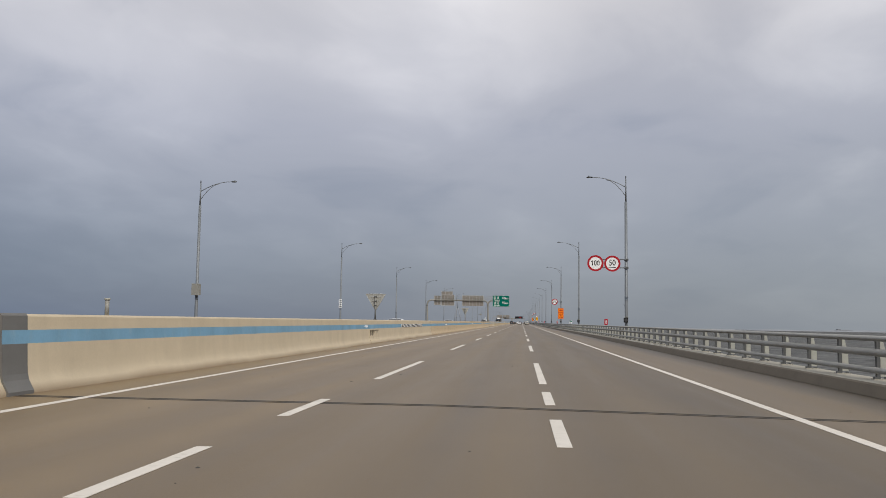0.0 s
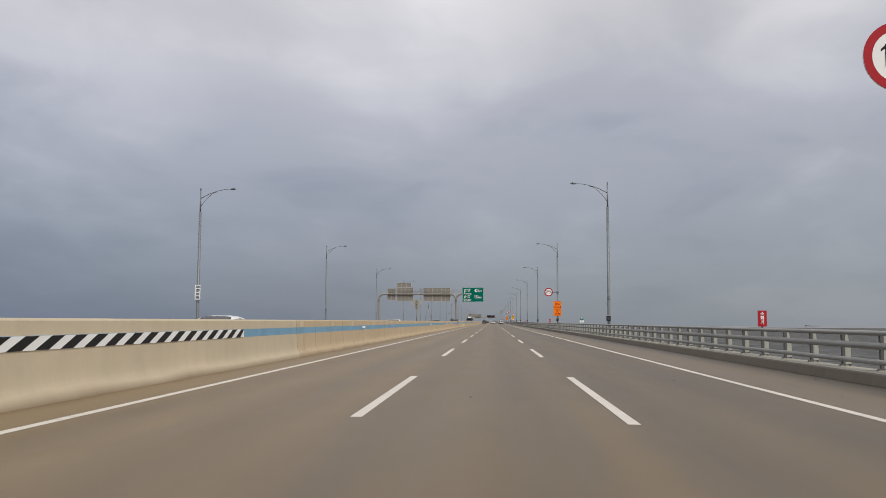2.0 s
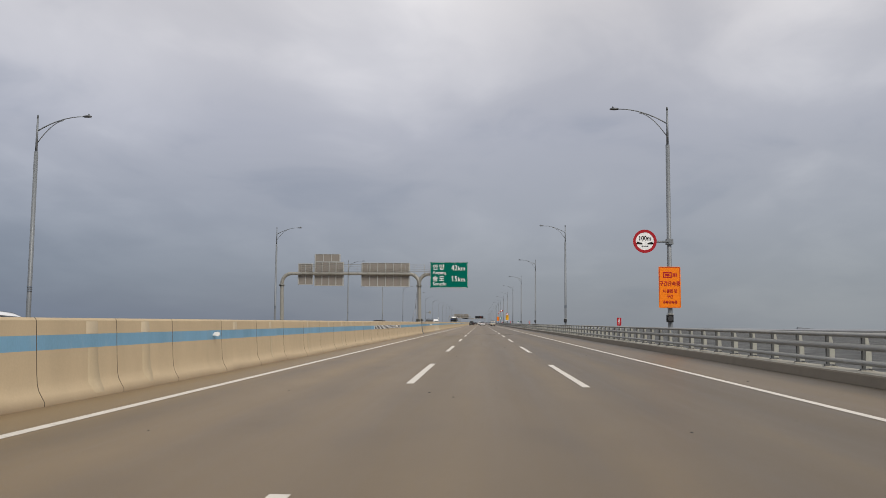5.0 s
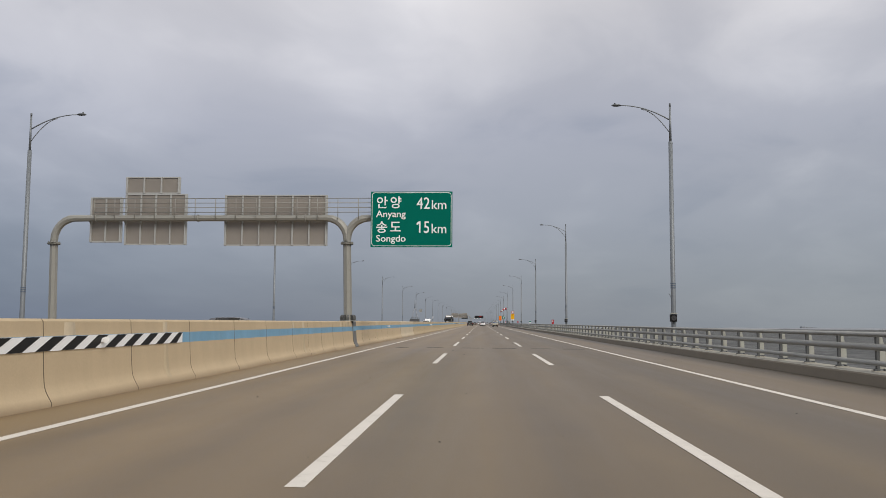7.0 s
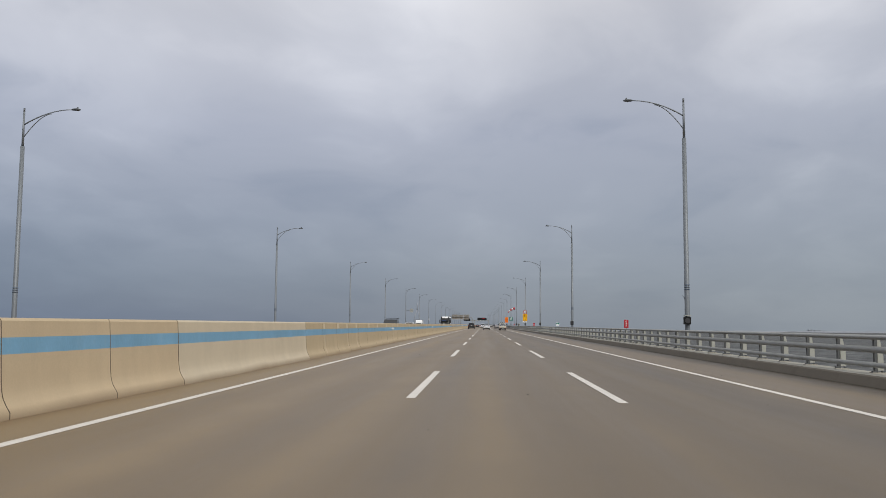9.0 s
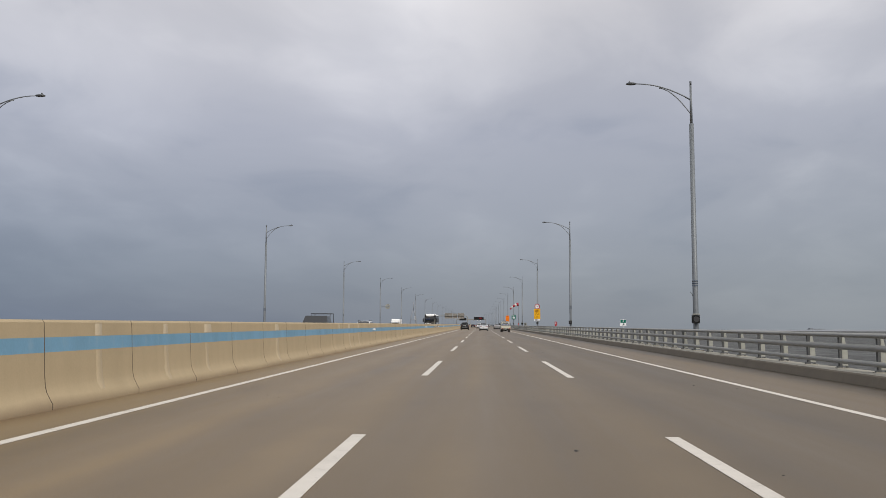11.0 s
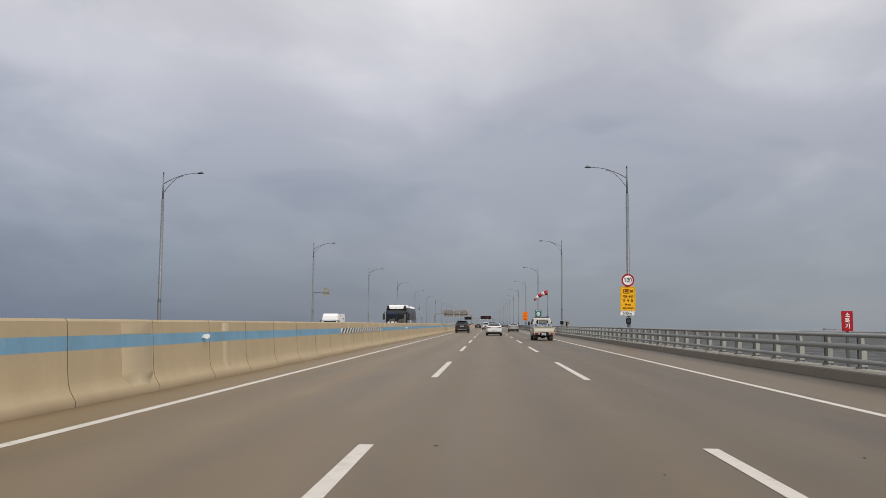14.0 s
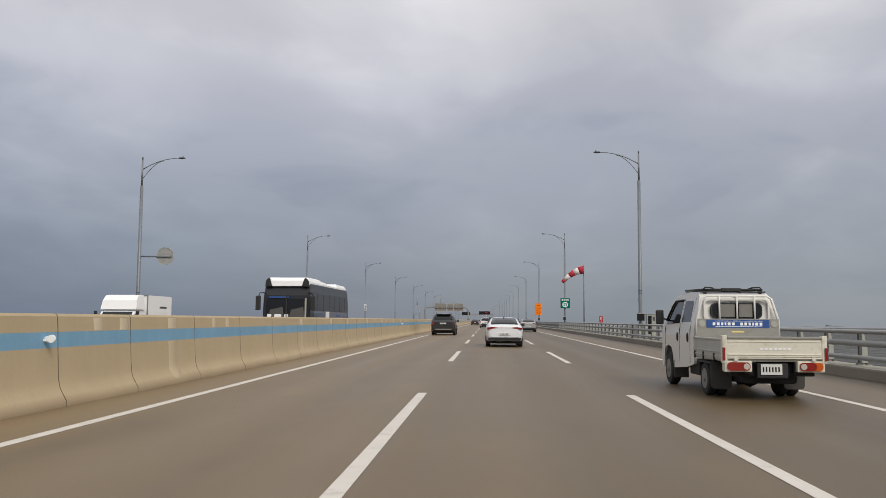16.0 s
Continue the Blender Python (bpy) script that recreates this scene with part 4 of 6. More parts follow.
# wind sock
sock = thing("wind_sock", at(440.6, 9.55), "red and white striped wind sock on a steel pole", "wind sock")
part("pole", tube(B(), [(0, 0, -0.5), (0, 0, 7.1)], [0.07, 0.05], 10), POLE, sock)
part("footing", box(B(), -1.0, 0.2, -0.2, 0.2, -0.6, -0.4), POST, sock)
path = [Vector((-0.05 - 1.95 * k, 0, 6.62 - 0.2 * k - 0.85 * k ** 2)) for k in (0.0, 0.26, 0.5, 0.76, 1.0)]
rad = [0.44, 0.39, 0.33, 0.27, 0.21]
for k in range(4):
    a, b = path[k], path[k + 1]
    mid = (a + b) / 2 + Vector((0, 0, 0.03))
    part("cloth_band", tube(B(), [a, mid, b], [rad[k], (rad[k] + rad[k + 1]) / 2 * 0.97, rad[k + 1]], 12), SOCK_RED if k % 2 == 0 else SOCK_WHITE, sock, "red cloth band" if k % 2 == 0 else "white cloth band")
part("cloth_band", tube(B(), [path[4], path[4] + Vector((-0.26, 0, -0.24))], [0.21, 0.16], 12), SOCK_RED, sock, "red cloth band")

# roadside cabinets beside a lamp
cab = thing("roadside_cabinet", at(SPACING * 8 + 0.2, 9.35), "white metal control cabinet beside a lamp pole", "cabinet")
part("body", box(B(), -0.28, 0.28, -0.2, 0.2, 0.3, 1.68, 0.02), WEB, cab)
part("roof", box(B(), -0.31, 0.31, -0.24, 0.24, 1.68, 1.72), WEB, cab)
door = part("door", box(B(), -0.20, 0.02, -0.215, -0.2, 0.5, 1.6, 0.004), BOX_DARK, cab, "dark door panel")
part("handle", box(B(), 0.0, 0.02, -0.235, -0.215, 1.0, 1.14), STIFF, door)
part("vent", box(B(), 0.08, 0.22, -0.21, -0.2, 1.3, 1.55), POST, cab)
part("footing", box(B(), -0.75, 0.3, -0.25, 0.25, 0.05, 0.3), POST, cab)
unit = thing("traffic_sensor", at(SPACING * 8 - 0.45, 8.62), "black sensor unit on the parapet", "sensor")
part("body", box(B(), -0.2, 0.22, -0.12, 0.12, 1.3, 1.72, 0.01), BOX_DARK, unit)
part("stem", box(B(), -0.04, 0.04, -0.04, 0.04, 0.25, 1.3), POST, unit)

# barrier fittings: hazard boards, round reflectors, a patched length with stains
def hazard(s0, s1):
    board = thing("hazard_board", at(s0, MID + 0.142, rise(s0)), "black and white diagonal hazard board on the barrier", "hazard board")
    part("backing", side_plate(B(), [(0, 0.82), (s1 - s0, 0.82), (s1 - s0, 1.04), (0, 1.04)], 0.0, 0.012), SIGN_WHITE, board)
    n = round((s1 - s0) / 0.78)
    step = (s1 - s0) / n
    for k in range(n):
        y = k * step + 0.02
        pts = [(min(p, s1 - s0), z) for p, z in ((y, 0.822), (y + step * 0.52, 0.822), (y + step * 0.52 + 0.5, 1.038), (y + 0.5, 1.038))]
        part("black_stripe", side_plate(B(), pts, 0.012, 0.015), SIGN_BLACK, board)


hazard(-3.0, 9.4)
hazard(112.0, 129.0)
hazard(333.0, 347.2)
for s in (-66.5, -16.7, 31.0, 80.3, 125.0, 170.2, 221.0, 266.5, 315.0, 362.0, 412.0, 462.0):
    stud = thing("barrier_reflector", at(s, MID + 0.14, rise(s)), "round white reflector on the median barrier", "reflector", "barrier reflectors")
    part("bracket", box(B(), -0.02, 0.10, -0.015, 0.015, 0.92, 0.95), SIGN_WHITE, stud)
    part("housing", tube(B(), [(0.0, 0.06, 0.945), (0.10, 0.03, 0.955)], [0.045, 0.05], 10), SIGN_WHITE, stud)
    part("lens", disc(B(), 0.11, 0.955, 0.056, -0.02, 0.015, 20), SIGN_WHITE, stud)

patch = thing("concrete_patch", at(-16.8, MID), "pale patched concrete on the barrier with rusty drips", "concrete patch")
for a, b in ((1.35, 2.55), (2.57, 4.55)):
    face = [(x + 0.02, z) for x, z in HALF if z < 0.8] + [(0.165, 0.82)]
    bm = B()
    lo, hi = ([bm.verts.new((x, y, z)) for x, z in face] for y in (a, b))
    li_, ri_ = ([bm.verts.new((x - 0.08, y, z)) for x, z in face] for y in (a, b))
    k = len(face)
    for i in range(k - 1):
        bm.faces.new((lo[i], hi[i], hi[i + 1], lo[i + 1]))
    for o, q in ((lo, li_), (hi, ri_)):
        for i in range(k - 1):
            bm.faces.new((o[i], o[i + 1], q[i + 1], q[i]))
    bm.faces.new((lo[-1], hi[-1], ri_[-1], li_[-1]))
    part("patch", bm, WALL_PALE, patch)
bm = B()
for y, w, deep in ((1.62, 0.09, 0.44), (1.86, 0.10, 0.36), (2.22, 0.13, 0.40), (2.42, 0.05, 0.24), (2.66, 0.06, 0.30), (2.85, 0.04, 0.16), (3.3, 0.05, 0.08), (3.72, 0.06, 0.24), (4.0, 0.05, 0.07)):
    x = 0.172
    top = 0.735
    pts = [(y - w, top - 0.02), (y - w * 0.4, top + 0.01), (y + w, top), (y + w * 0.8, top - deep * 0.55), (y + w * 0.25, top - deep), (y - w * 0.15, top - deep * 0.75), (y - w * 0.6, top - deep * 0.9), (y - w * 0.7, top - deep * 0.4)]
    side_plate(bm, pts, x - 0.02, x + 0.012)
for y0, y1, z in ((1.5, 1.9, 0.735), (2.1, 2.95, 0.73), (2.95, 3.5, 0.715), (3.5, 4.3, 0.725)):
    side_plate(bm, [(y0, z - 0.012), (y1, z - 0.02), (y1, z + 0.012), ((y0 + y1) / 2, z + 0.022), (y0, z + 0.008)], 0.152, 0.182)
part("rust_stain", bm, RUST, patch, "dark rusty drip marks")


# ---- sign gantry ----
LEAN = 0.10


def sign_gantry(s, back_panels, beam_z, front=None, label="grey steel sign gantry across the opposite carriageway"):
    g = thing("sign_gantry", at(s, 0), label, "gantry", kind="structure")
    low = beam_z - 1.35
    for x, base in ((-7.12, 1.31), (-22.5, 0.25)):
        part("column", tube(B(), [(x, 0, base), (x - LEAN, 0, low)], [0.218, 0.20], 8, smooth=False), GANTRY, g)
        collar = part("flange", tube(B(), [(x - LEAN, 0, low), (x - LEAN, 0, low + 0.035)], 0.34, 8), GANTRY, g)
        part("flange", tube(B(), [(x - LEAN, 0, low + 0.055), (x - LEAN, 0, low + 0.09)], 0.33, 8), GANTRY, g)
        for k in range(10):
            a = 2 * math.pi * k / 10
            bx, by = x - LEAN + 0.27 * math.cos(a), 0.27 * math.sin(a)
            part("bolt", tube(B(), [(bx, by, low - 0.04), (bx, by, low + 0.13)], 0.022, 6), POST, collar)
        foot = B()
        tube(foot, [(x, 0, base), (x, 0, base + 0.04)], 0.45, 8)
        for k in range(8):
            a = 2 * math.pi * k / 8
            gusset = B()
            plate(gusset, [(0.15, 0.03), (0.40, 0.03), (0.41, 0.20), (0.37, 0.29), (0.30, 0.33), (0.15, 0.33)], -0.045, 0.045)
            gusset.transform(pose(x, 0, base, 0, 0, math.degrees(a) + 11))
            part("gusset", gusset, POST, g)
        part("foot", foot, GANTRY, g)

    def bent(x, d):
        x -= LEAN
        pts = [(x, 0, low + 0.05)]
        for k in range(7):
            a = math.pi / 2 * k / 6
            pts.append((x + d * 1.05 * (1 - math.cos(a)), 0, low + 0.22 + (beam_z - low - 0.22) * math.sin(a)))
        return pts

    part("bend", tube(B(), bent(-7.12, -1) + [(-9.4, 0, beam_z)], [0.20] * 7 + [0.175, 0.16], 8, smooth=False), GANTRY, g)
    part("bend", tube(B(), bent(-22.5, 1) + [(-20.4, 0, beam_z)], [0.20] * 7 + [0.175, 0.16], 8, smooth=False), GANTRY, g)
    part("beam", tube(B(), [(-9.4, 0, beam_z), (-20.4, 0, beam_z)], 0.16, 8, smooth=False), GANTRY, g)
    for x in (-9.4, -20.4, -15.0):
        part("beam_flange", tube(B(), [(x - 0.03, 0, beam_z), (x + 0.03, 0, beam_z)], 0.2, 10), GANTRY, g)
    if front:
        part("bend", tube(B(), bent(-7.12, 1) + [(-5.2, 0, beam_z)], [0.20] * 7 + [0.175, 0.16], 8, smooth=False), GANTRY, g)
        for k in range(4):
            part("gusset", box(B(), -5.9, -5.62, -0.3 + 0.15 * k, -0.27 + 0.15 * k, beam_z - 0.27, beam_z + 0.27), POST, g)
        part("beam", tube(B(), [(-5.2, 0, beam_z), (-2.2, 0, beam_z)], 0.15, 10), GANTRY, g)
        part("beam_flange", tube(B(), [(-5.85, 0, beam_z), (-5.7, 0, beam_z)], 0.28, 10), GANTRY, g)
    # maintenance handrail over the beam
    end = -2.4 if front else -8.4
    for dz in (0.28, 0.52, 0.76, 1.0):
        part("handrail", tube(B(), [(-20.4, -0.25, beam_z + dz), (end, -0.25, beam_z + dz)], 0.02, 6), GANTRY, g)
    x = -20.4
    while x < end:
        part("handrail_post", tube(B(), [(x, -0.25, beam_z - 0.1), (x, -0.25, beam_z + 1.02)], 0.02, 6), GANTRY, g)
        x += 1.06
    for x0, x1, z0, z1 in back_panels:
        p = part("sign_panel", box(B(), x0, x1, 0.35, 0.40, z0, z1), SIGN_BACK, g, "sign panel seen from its aluminium back")
        part("panel_edge", frame_of(B(), x0 - 0.03, x1 + 0.03, z0 - 0.03, z1 + 0.03, 0.03, 0.06, 0.31, 0.42), STIFF, p)
        n = max(2, round((x1 - x0) / 0.85))
        for k in range(n + 1):
            x = x0 + 0.05 + (x1 - x0 - 0.1) * k / n
            part("stiffener", box(B(), x - 0.035, x + 0.035, 0.25, 0.35, z0, z1), STIFF, p)
            if z0 < beam_z < z1:
                part("strut", tube(B(), [(x, 0.05, beam_z - 0.12), (x, 0.30, beam_z - 0.3)], 0.03, 6), GANTRY, p)
    return g


gantry = sign_gantry(153.75, [(-20.85, -19.2, 5.4, 7.72), (-19.0, -16.15, 7.97, 8.8), (-19.0, -15.75, 5.27, 7.90), (-13.7, -8.34, 5.23, 7.83)], 6.6, True)
guide = thing("direction_sign", at(153.25, 0), "large green motorway direction sign with white lettering", "road sign")
X0, X1, Z0, Z1 = -5.95, -1.80, 5.06, 7.90
board = part("board", plate(B(), rounded(X0, X1, Z0, Z1, 0.02), 0, 0.05), GREEN, guide)
part("border", frame_of(B(), X0 + 0.05, X1 - 0.05, Z0 + 0.05, Z1 - 0.05, 0.16, 0.026, -0.006, 0.001), SIGN_WHITE, board, "thin white border")
H = Z1 - Z0
for words, x, z in (("안", 0.26, 0.785), ("양", 0.96, 0.785), ("송", 0.26, 0.345), ("도", 0.96, 0.345)):
    lettering("lettering", words, 0.66, X0 + x, Z0 + H * z, -0.004, SIGN_WHITE, board, "LEFT", 0.010)
for words, z in (("Anyang", 0.59), ("Songdo", 0.15)):
    lettering("lettering", words, 0.485, X0 + 0.27, Z0 + H * z, -0.004, SIGN_WHITE, board, "LEFT", 0.005, 1.05)
for words, z in (("42", 0.775), ("15", 0.345)):
    lettering("lettering", words, 0.85, X0 + 3.02, Z0 + H * z, -0.004, SIGN_WHITE, board, "RIGHT", 0.006, 0.82)
    lettering("lettering", "km", 0.68, X1 - 0.27, Z0 + H * z - 0.06, -0.004, SIGN_WHITE, board, "RIGHT", 0.004, 0.96)
part("lettering", plate(B(), [(X0 + 2.340, Z0 + 1.13), (X0 + 2.455, Z0 + 1.17), (X0 + 2.455, Z0 + 1.30), (X0 + 2.420, Z0 + 1.30), (X0 + 2.340, Z0 + 1.21)], -0.012, 0), SIGN_WHITE, board)
for x in (X0 + 0.6, X0 + 1.8, X1 - 0.8):
    part("stiffener", box(B(), x - 0.04, x + 0.04, 0.05, 0.32, Z0 + 0.1, Z1 - 0.1), GANTRY, guide)

sign_gantry(650.0, [(-18.9, -14.9, 4.3, 7.0), (-14.6, -12.5, 4.3, 6.8), (-12.2, -9.0, 4.3, 7.0)], 5.6)

# overhead lane-control gantry far ahead
ctrl = thing("lane_signal_gantry", at(1150, 0), "far dark gantry with lane signals and a message board", "gantry", kind="structure")
for x in (-23.0, -7.1, 9.3):
    part("column", box(B(), x - 0.25, x + 0.25, -0.25, 0.25, 0.2, 6.6), GANTRY, ctrl)
part("beam", box(B(), -23.2, 9.5, -0.4, 0.4, 6.2, 6.9), GANTRY, ctrl)
board = part("message_board", box(B(), -3.5, 7.0, -0.6, -0.2, 6.5, 9.4), BOX_DARK, ctrl, "dark message board")
part("red_message", box(B(), 2.2, 4.6, -0.62, -0.6, 7.9, 8.6), SIGN_RED, board)
part("message_board", box(B(), -19.5, -12.0, -0.6, -0.2, 5.6, 8.6), BOX_DARK, ctrl, "dark message board")
for x in (-3.6, 0.0, 3.6):
    sig = part("lane_signal", box(B(), x - 0.6, x + 0.6, -0.6, -0.3, 5.2, 6.3), BOX_DARK, ctrl)
    part("signal_face", disc(B(), x, 5.75, 0.4, -0.63, -0.6, 16), SIGN_WHITE, sig)

# small post on the median
post = thing("marker_post", at(-44.5, MID), "short grey post on the median barrier", "post")
part("stem", tube(B(), [(0, 0, 1.30), (0, 0, 1.62)], 0.045, 10), GANTRY, post)
part("cap", tube(B(), [(0, 0, 1.62), (0, 0, 1.66)], 0.06, 10), WEB, post)


# ---- vehicles ----
def wheel(parent, x, y, r, w, side, rim=None):
    tyre = part("wheel", tube(B(), [(x - w / 2, y, r), (x - w / 2 + 0.03, y, r), (x + w / 2 - 0.03, y, r), (x + w / 2, y, r)], [r * 0.9, r, r, r * 0.9], 24), RUBBER, parent)
    e = x + side * w / 2
    part("rim", tube(B(), [(e - side * 0.06, y, r), (e + side * 0.006, y, r)], [r * 0.62, r * 0.6], 20), rim or WHEEL, tyre)
    part("hub", tube(B(), [(e, y, r), (e + side * 0.025, y, r)], [r * 0.22, r * 0.16], 12), rim or TRIM, tyre)
    return tyre


def body_by_side(outline, half, bevel=0.03):
    """A vehicle body from its side outline (y, z); half gives the half-width at each y and z."""
    bm = B()
    a, b = ([bm.verts.new((sgn, y, z)) for y, z in outline] for sgn in (-1, 1))
    n = len(a)
    for i in range(n):
        j = (i + 1) % n
        bm.faces.new((a[i], a[j], b[j], b[i]))
    bm.faces.new(a)
    bm.faces.new(b[::-1])
    bmesh.ops.recalc_face_normals(bm, faces=bm.faces[:])
    bmesh.ops.triangulate(bm, faces=[f for f in bm.faces if len(f.verts) > 4])
    ys, zs = [p[0] for p in outline], [p[1] for p in outline]
    for axis, low, high, count in ((2, min(zs), max(zs), 7), (1, min(ys), max(ys), 9)):
        for k in range(1, count):
            spot, way = Vector((0, 0, 0)), Vector((0, 0, 0))
            spot[axis], way[axis] = low + (high - low) * k / count, 1.0
            bmesh.ops.bisect_plane(bm, geom=bm.verts[:] + bm.edges[:] + bm.faces[:], dist=1e-5, plane_co=spot, plane_no=way)
    rim = [e for e in bm.edges if len(e.link_faces) == 2 and (abs(e.link_faces[0].normal.x) > 0.5) != (abs(e.link_faces[1].normal.x) > 0.5)]
    for v in bm.verts:
        v.co.x = math.copysign(half(v.co.y, v.co.z), v.co.x)
    if bevel:
        made = bmesh.ops.bevel(bm, geom=rim, offset=bevel, segments=3, affect="EDGES", profile=0.6, clamp_overlap=True)
        for f in made["faces"]:
            f.smooth = True
    return bm


SALOON = [  # y, half-width, underside, belt, top, half-width of the top
    (0.00, 0.66, 0.46, 0.84, 0.92, 0.58), (0.05, 0.77, 0.34, 0.92, 1.02, 0.64), (0.18, 0.85, 0.28, 0.95, 1.075, 0.68), (0.55, 0.905, 0.22, 0.97, 1.09, 0.70),
    (0.95, 0.915, 0.2, 0.98, 1.26, 0.66), (1.45, 0.92, 0.2, 0.98, 1.40, 0.60), (2.1, 0.92, 0.2, 0.98, 1.44, 0.60), (2.75, 0.92, 0.2, 0.97, 1.40, 0.60),
    (3.5, 0.91, 0.2, 0.95, 1.03, 0.68), (4.25, 0.88, 0.2, 0.86, 0.91, 0.66), (4.6, 0.80, 0.28, 0.72, 0.77, 0.6), (4.7, 0.66, 0.38, 0.6, 0.64, 0.5)]
ESTATE = [
    (0.00, 0.80, 0.50, 1.00, 1.06, 0.70), (0.04, 0.90, 0.38, 1.08, 1.13, 0.76), (0.12, 0.95, 0.32, 1.12, 1.19, 0.78), (0.30, 0.975, 0.28, 1.13, 1.45, 0.74),
    (0.48, 0.985, 0.26, 1.13, 1.66, 0.68), (0.85, 0.985, 0.26, 1.13, 1.73, 0.67), (2.2, 0.985, 0.26, 1.12, 1.75, 0.67), (3.0, 0.98, 0.26, 1.10, 1.69, 0.66),
    (3.75, 0.97, 0.26, 1.08, 1.16, 0.76), (4.6, 0.93, 0.28, 1.00, 1.04, 0.72), (4.9, 0.84, 0.34, 0.84, 0.90, 0.64), (4.98, 0.70, 0.42, 0.7, 0.75, 0.55)]


def passenger_car(m, label, paint, stations_of=SALOON, scale=1.0, plate_z=0.62):
    """A car that drives towards +y; its tail stands at y = 0."""
    tall = stations_of is ESTATE
    car = thing("car", m, label, "car")
    rows = []
    for a, b in zip(stations_of, stations_of[1:]):
        for k in (0.0, 0.5):
            rows.append(tuple((p + (q - p) * k) * scale for p, q in zip(a, b)))
    rows.append(tuple(v * scale for v in stations_of[-1]))

    def section(row, out=0.0):
        y, w, low, belt, top, wt = row
        w, wt, top = w + out, wt + out, top + out
        half = [(w * 0.80, low), (w * 0.955, low + 0.09), (w, low + (belt - low) * 0.45), (w * 0.99, low + (belt - low) * 0.8), (w * 0.955, belt), (wt + (w * 0.95 - wt) * 0.18, top - (top - belt) * 0.18), (wt * 0.93, top - 0.035 * min(1, (top - belt) * 5)), (wt * 0.55, top - 0.006)]
        return [(x, y, z) for x, z in half] + [(-x, y, z) for x, z in half[::-1]]

    bm = B()
    loops = [[bm.verts.new(p) for p in section(r)] for r in rows]
    k = len(loops[0])
    for a, b in zip(loops, loops[1:]):
        for i in range(k):
            bm.faces.new((a[i], b[i], b[(i + 1) % k], a[(i + 1) % k])).smooth = True
    bm.faces.new(loops[0])
    bm.faces.new(loops[-1][::-1])
    part("body", bm, paint, car)

    def patch(name, i0, i1, j0, j1, shrink=0.0):
        """Glass lying on the body between two sections and two points of the section."""
        g = B()
        outer = [[Vector(p) for p in section(r, 0.006)][i0:i1 + 1] for r in rows[j0:j1 + 1]]
        for row in outer:
            a, b = row[0].copy(), row[-1].copy()
            row[0], row[-1] = a.lerp(b, shrink), b.lerp(a, shrink)
        vs = [[g.verts.new(p) for p in row] for row in outer]
        for a, b in zip(vs, vs[1:]):
            for i in range(len(a) - 1):
                g.faces.new((a[i], b[i], b[i + 1], a[i + 1])).smooth = True
        ext = bmesh.ops.extrude_face_region(g, geom=g.faces[:])
        for v in ext["geom"]:
            if isinstance(v, bmesh.types.BMVert):
                v.co += Vector((0, 0, -0.004))
        part(name, g, GLASS, car, "dark tinted glass")

    if tall:
        patch("rear_window", 5, 10, 4, 7, 0.06)
        patch("windscreen", 5, 10, 14, 16, 0.05)
        spans = ((7, 10), (10, 12), (12, 14))
    else:
        patch("rear_window", 5, 10, 6, 10, 0.05)
        patch("windscreen", 5, 10, 14, 16, 0.05)
        spans = ((9, 12), (12, 15))
    for j0, j1 in spans:
        patch("side_window", 4, 5, j0, j1, 0.10)
        patch("side_window", 10, 11, j0, j1, 0.10)
    w = stations_of[4][1] * scale
    L = stations_of[-1][0] * scale
    for sx in (-1, 1):
        part("mirror", box(B(), sx * (w + 0.07) - 0.11, sx * (w + 0.07) + 0.11, L * 0.68, L * 0.68 + 0.12, 0.97 if not tall else 1.12, 1.11 if not tall else 1.29, 0.03), CAR_DARK, car, "dark door mirror")
        if tall:
            pts = [(sx * 0.90, 0.84), (sx * 0.93, 1.00), (sx * 0.86, 1.13), (sx * 0.78, 1.13), (sx * 0.80, 0.98), (sx * 0.80, 0.84)]
            part("tail_light", plate(B(), pts, -0.012, 0.16), LIGHT_RED, car, "upright red tail light")
        else:
            pts = [(sx * 0.83, 0.83), (sx * 0.85, 0.92), (sx * 0.60, 0.955), (sx * 0.36, 0.935), (sx * 0.36, 0.905), (sx * 0.58, 0.87)]
            part("tail_light", plate(B(), pts, -0.012, 0.12), LIGHT_RED, car, "slim red tail light")
        for y in (0.95 * scale, L - 0.92):
            r = 0.33 if not tall else 0.38
            wheel(car, sx * (w - 0.13), y, r, 0.22, sx)
            arch = [(y + (r + 0.05) * math.cos(radians(a)), r + (r + 0.05) * math.sin(radians(a))) for a in range(0, 181, 15)]
            a, b = sorted((sx * (w - 0.3), sx * (w + 0.004)))
            part("wheel_arch", side_plate(B(), arch, a, b), UNDER, car)
    lo, hi = (0.30, 0.46) if not tall else (0.40, 0.60)
    part("bumper", plate(B(), [(-0.74, lo), (0.74, lo), (0.82, hi - 0.04), (0.66, hi), (-0.66, hi), (-0.80, hi - 0.04)], -0.03, 0.2), TRIM, car, "black lower bumper")
    part("underbody", box(B(), -w + 0.2, w - 0.2, 0.2, L - 0.25, 0.16, 0.3), UNDER, car)
    plate_part = part("number_plate", box(B(), -0.26, 0.26, -0.04, 0.02, plate_z - 0.055, plate_z + 0.055), PLATE, car, "white number plate")
    for k in range(6):
        part("text_bar", box(B(), -0.19 + k * 0.066, -0.155 + k * 0.066, -0.044, -0.039, plate_z - 0.03, plate_z + 0.03), POST, plate_part)
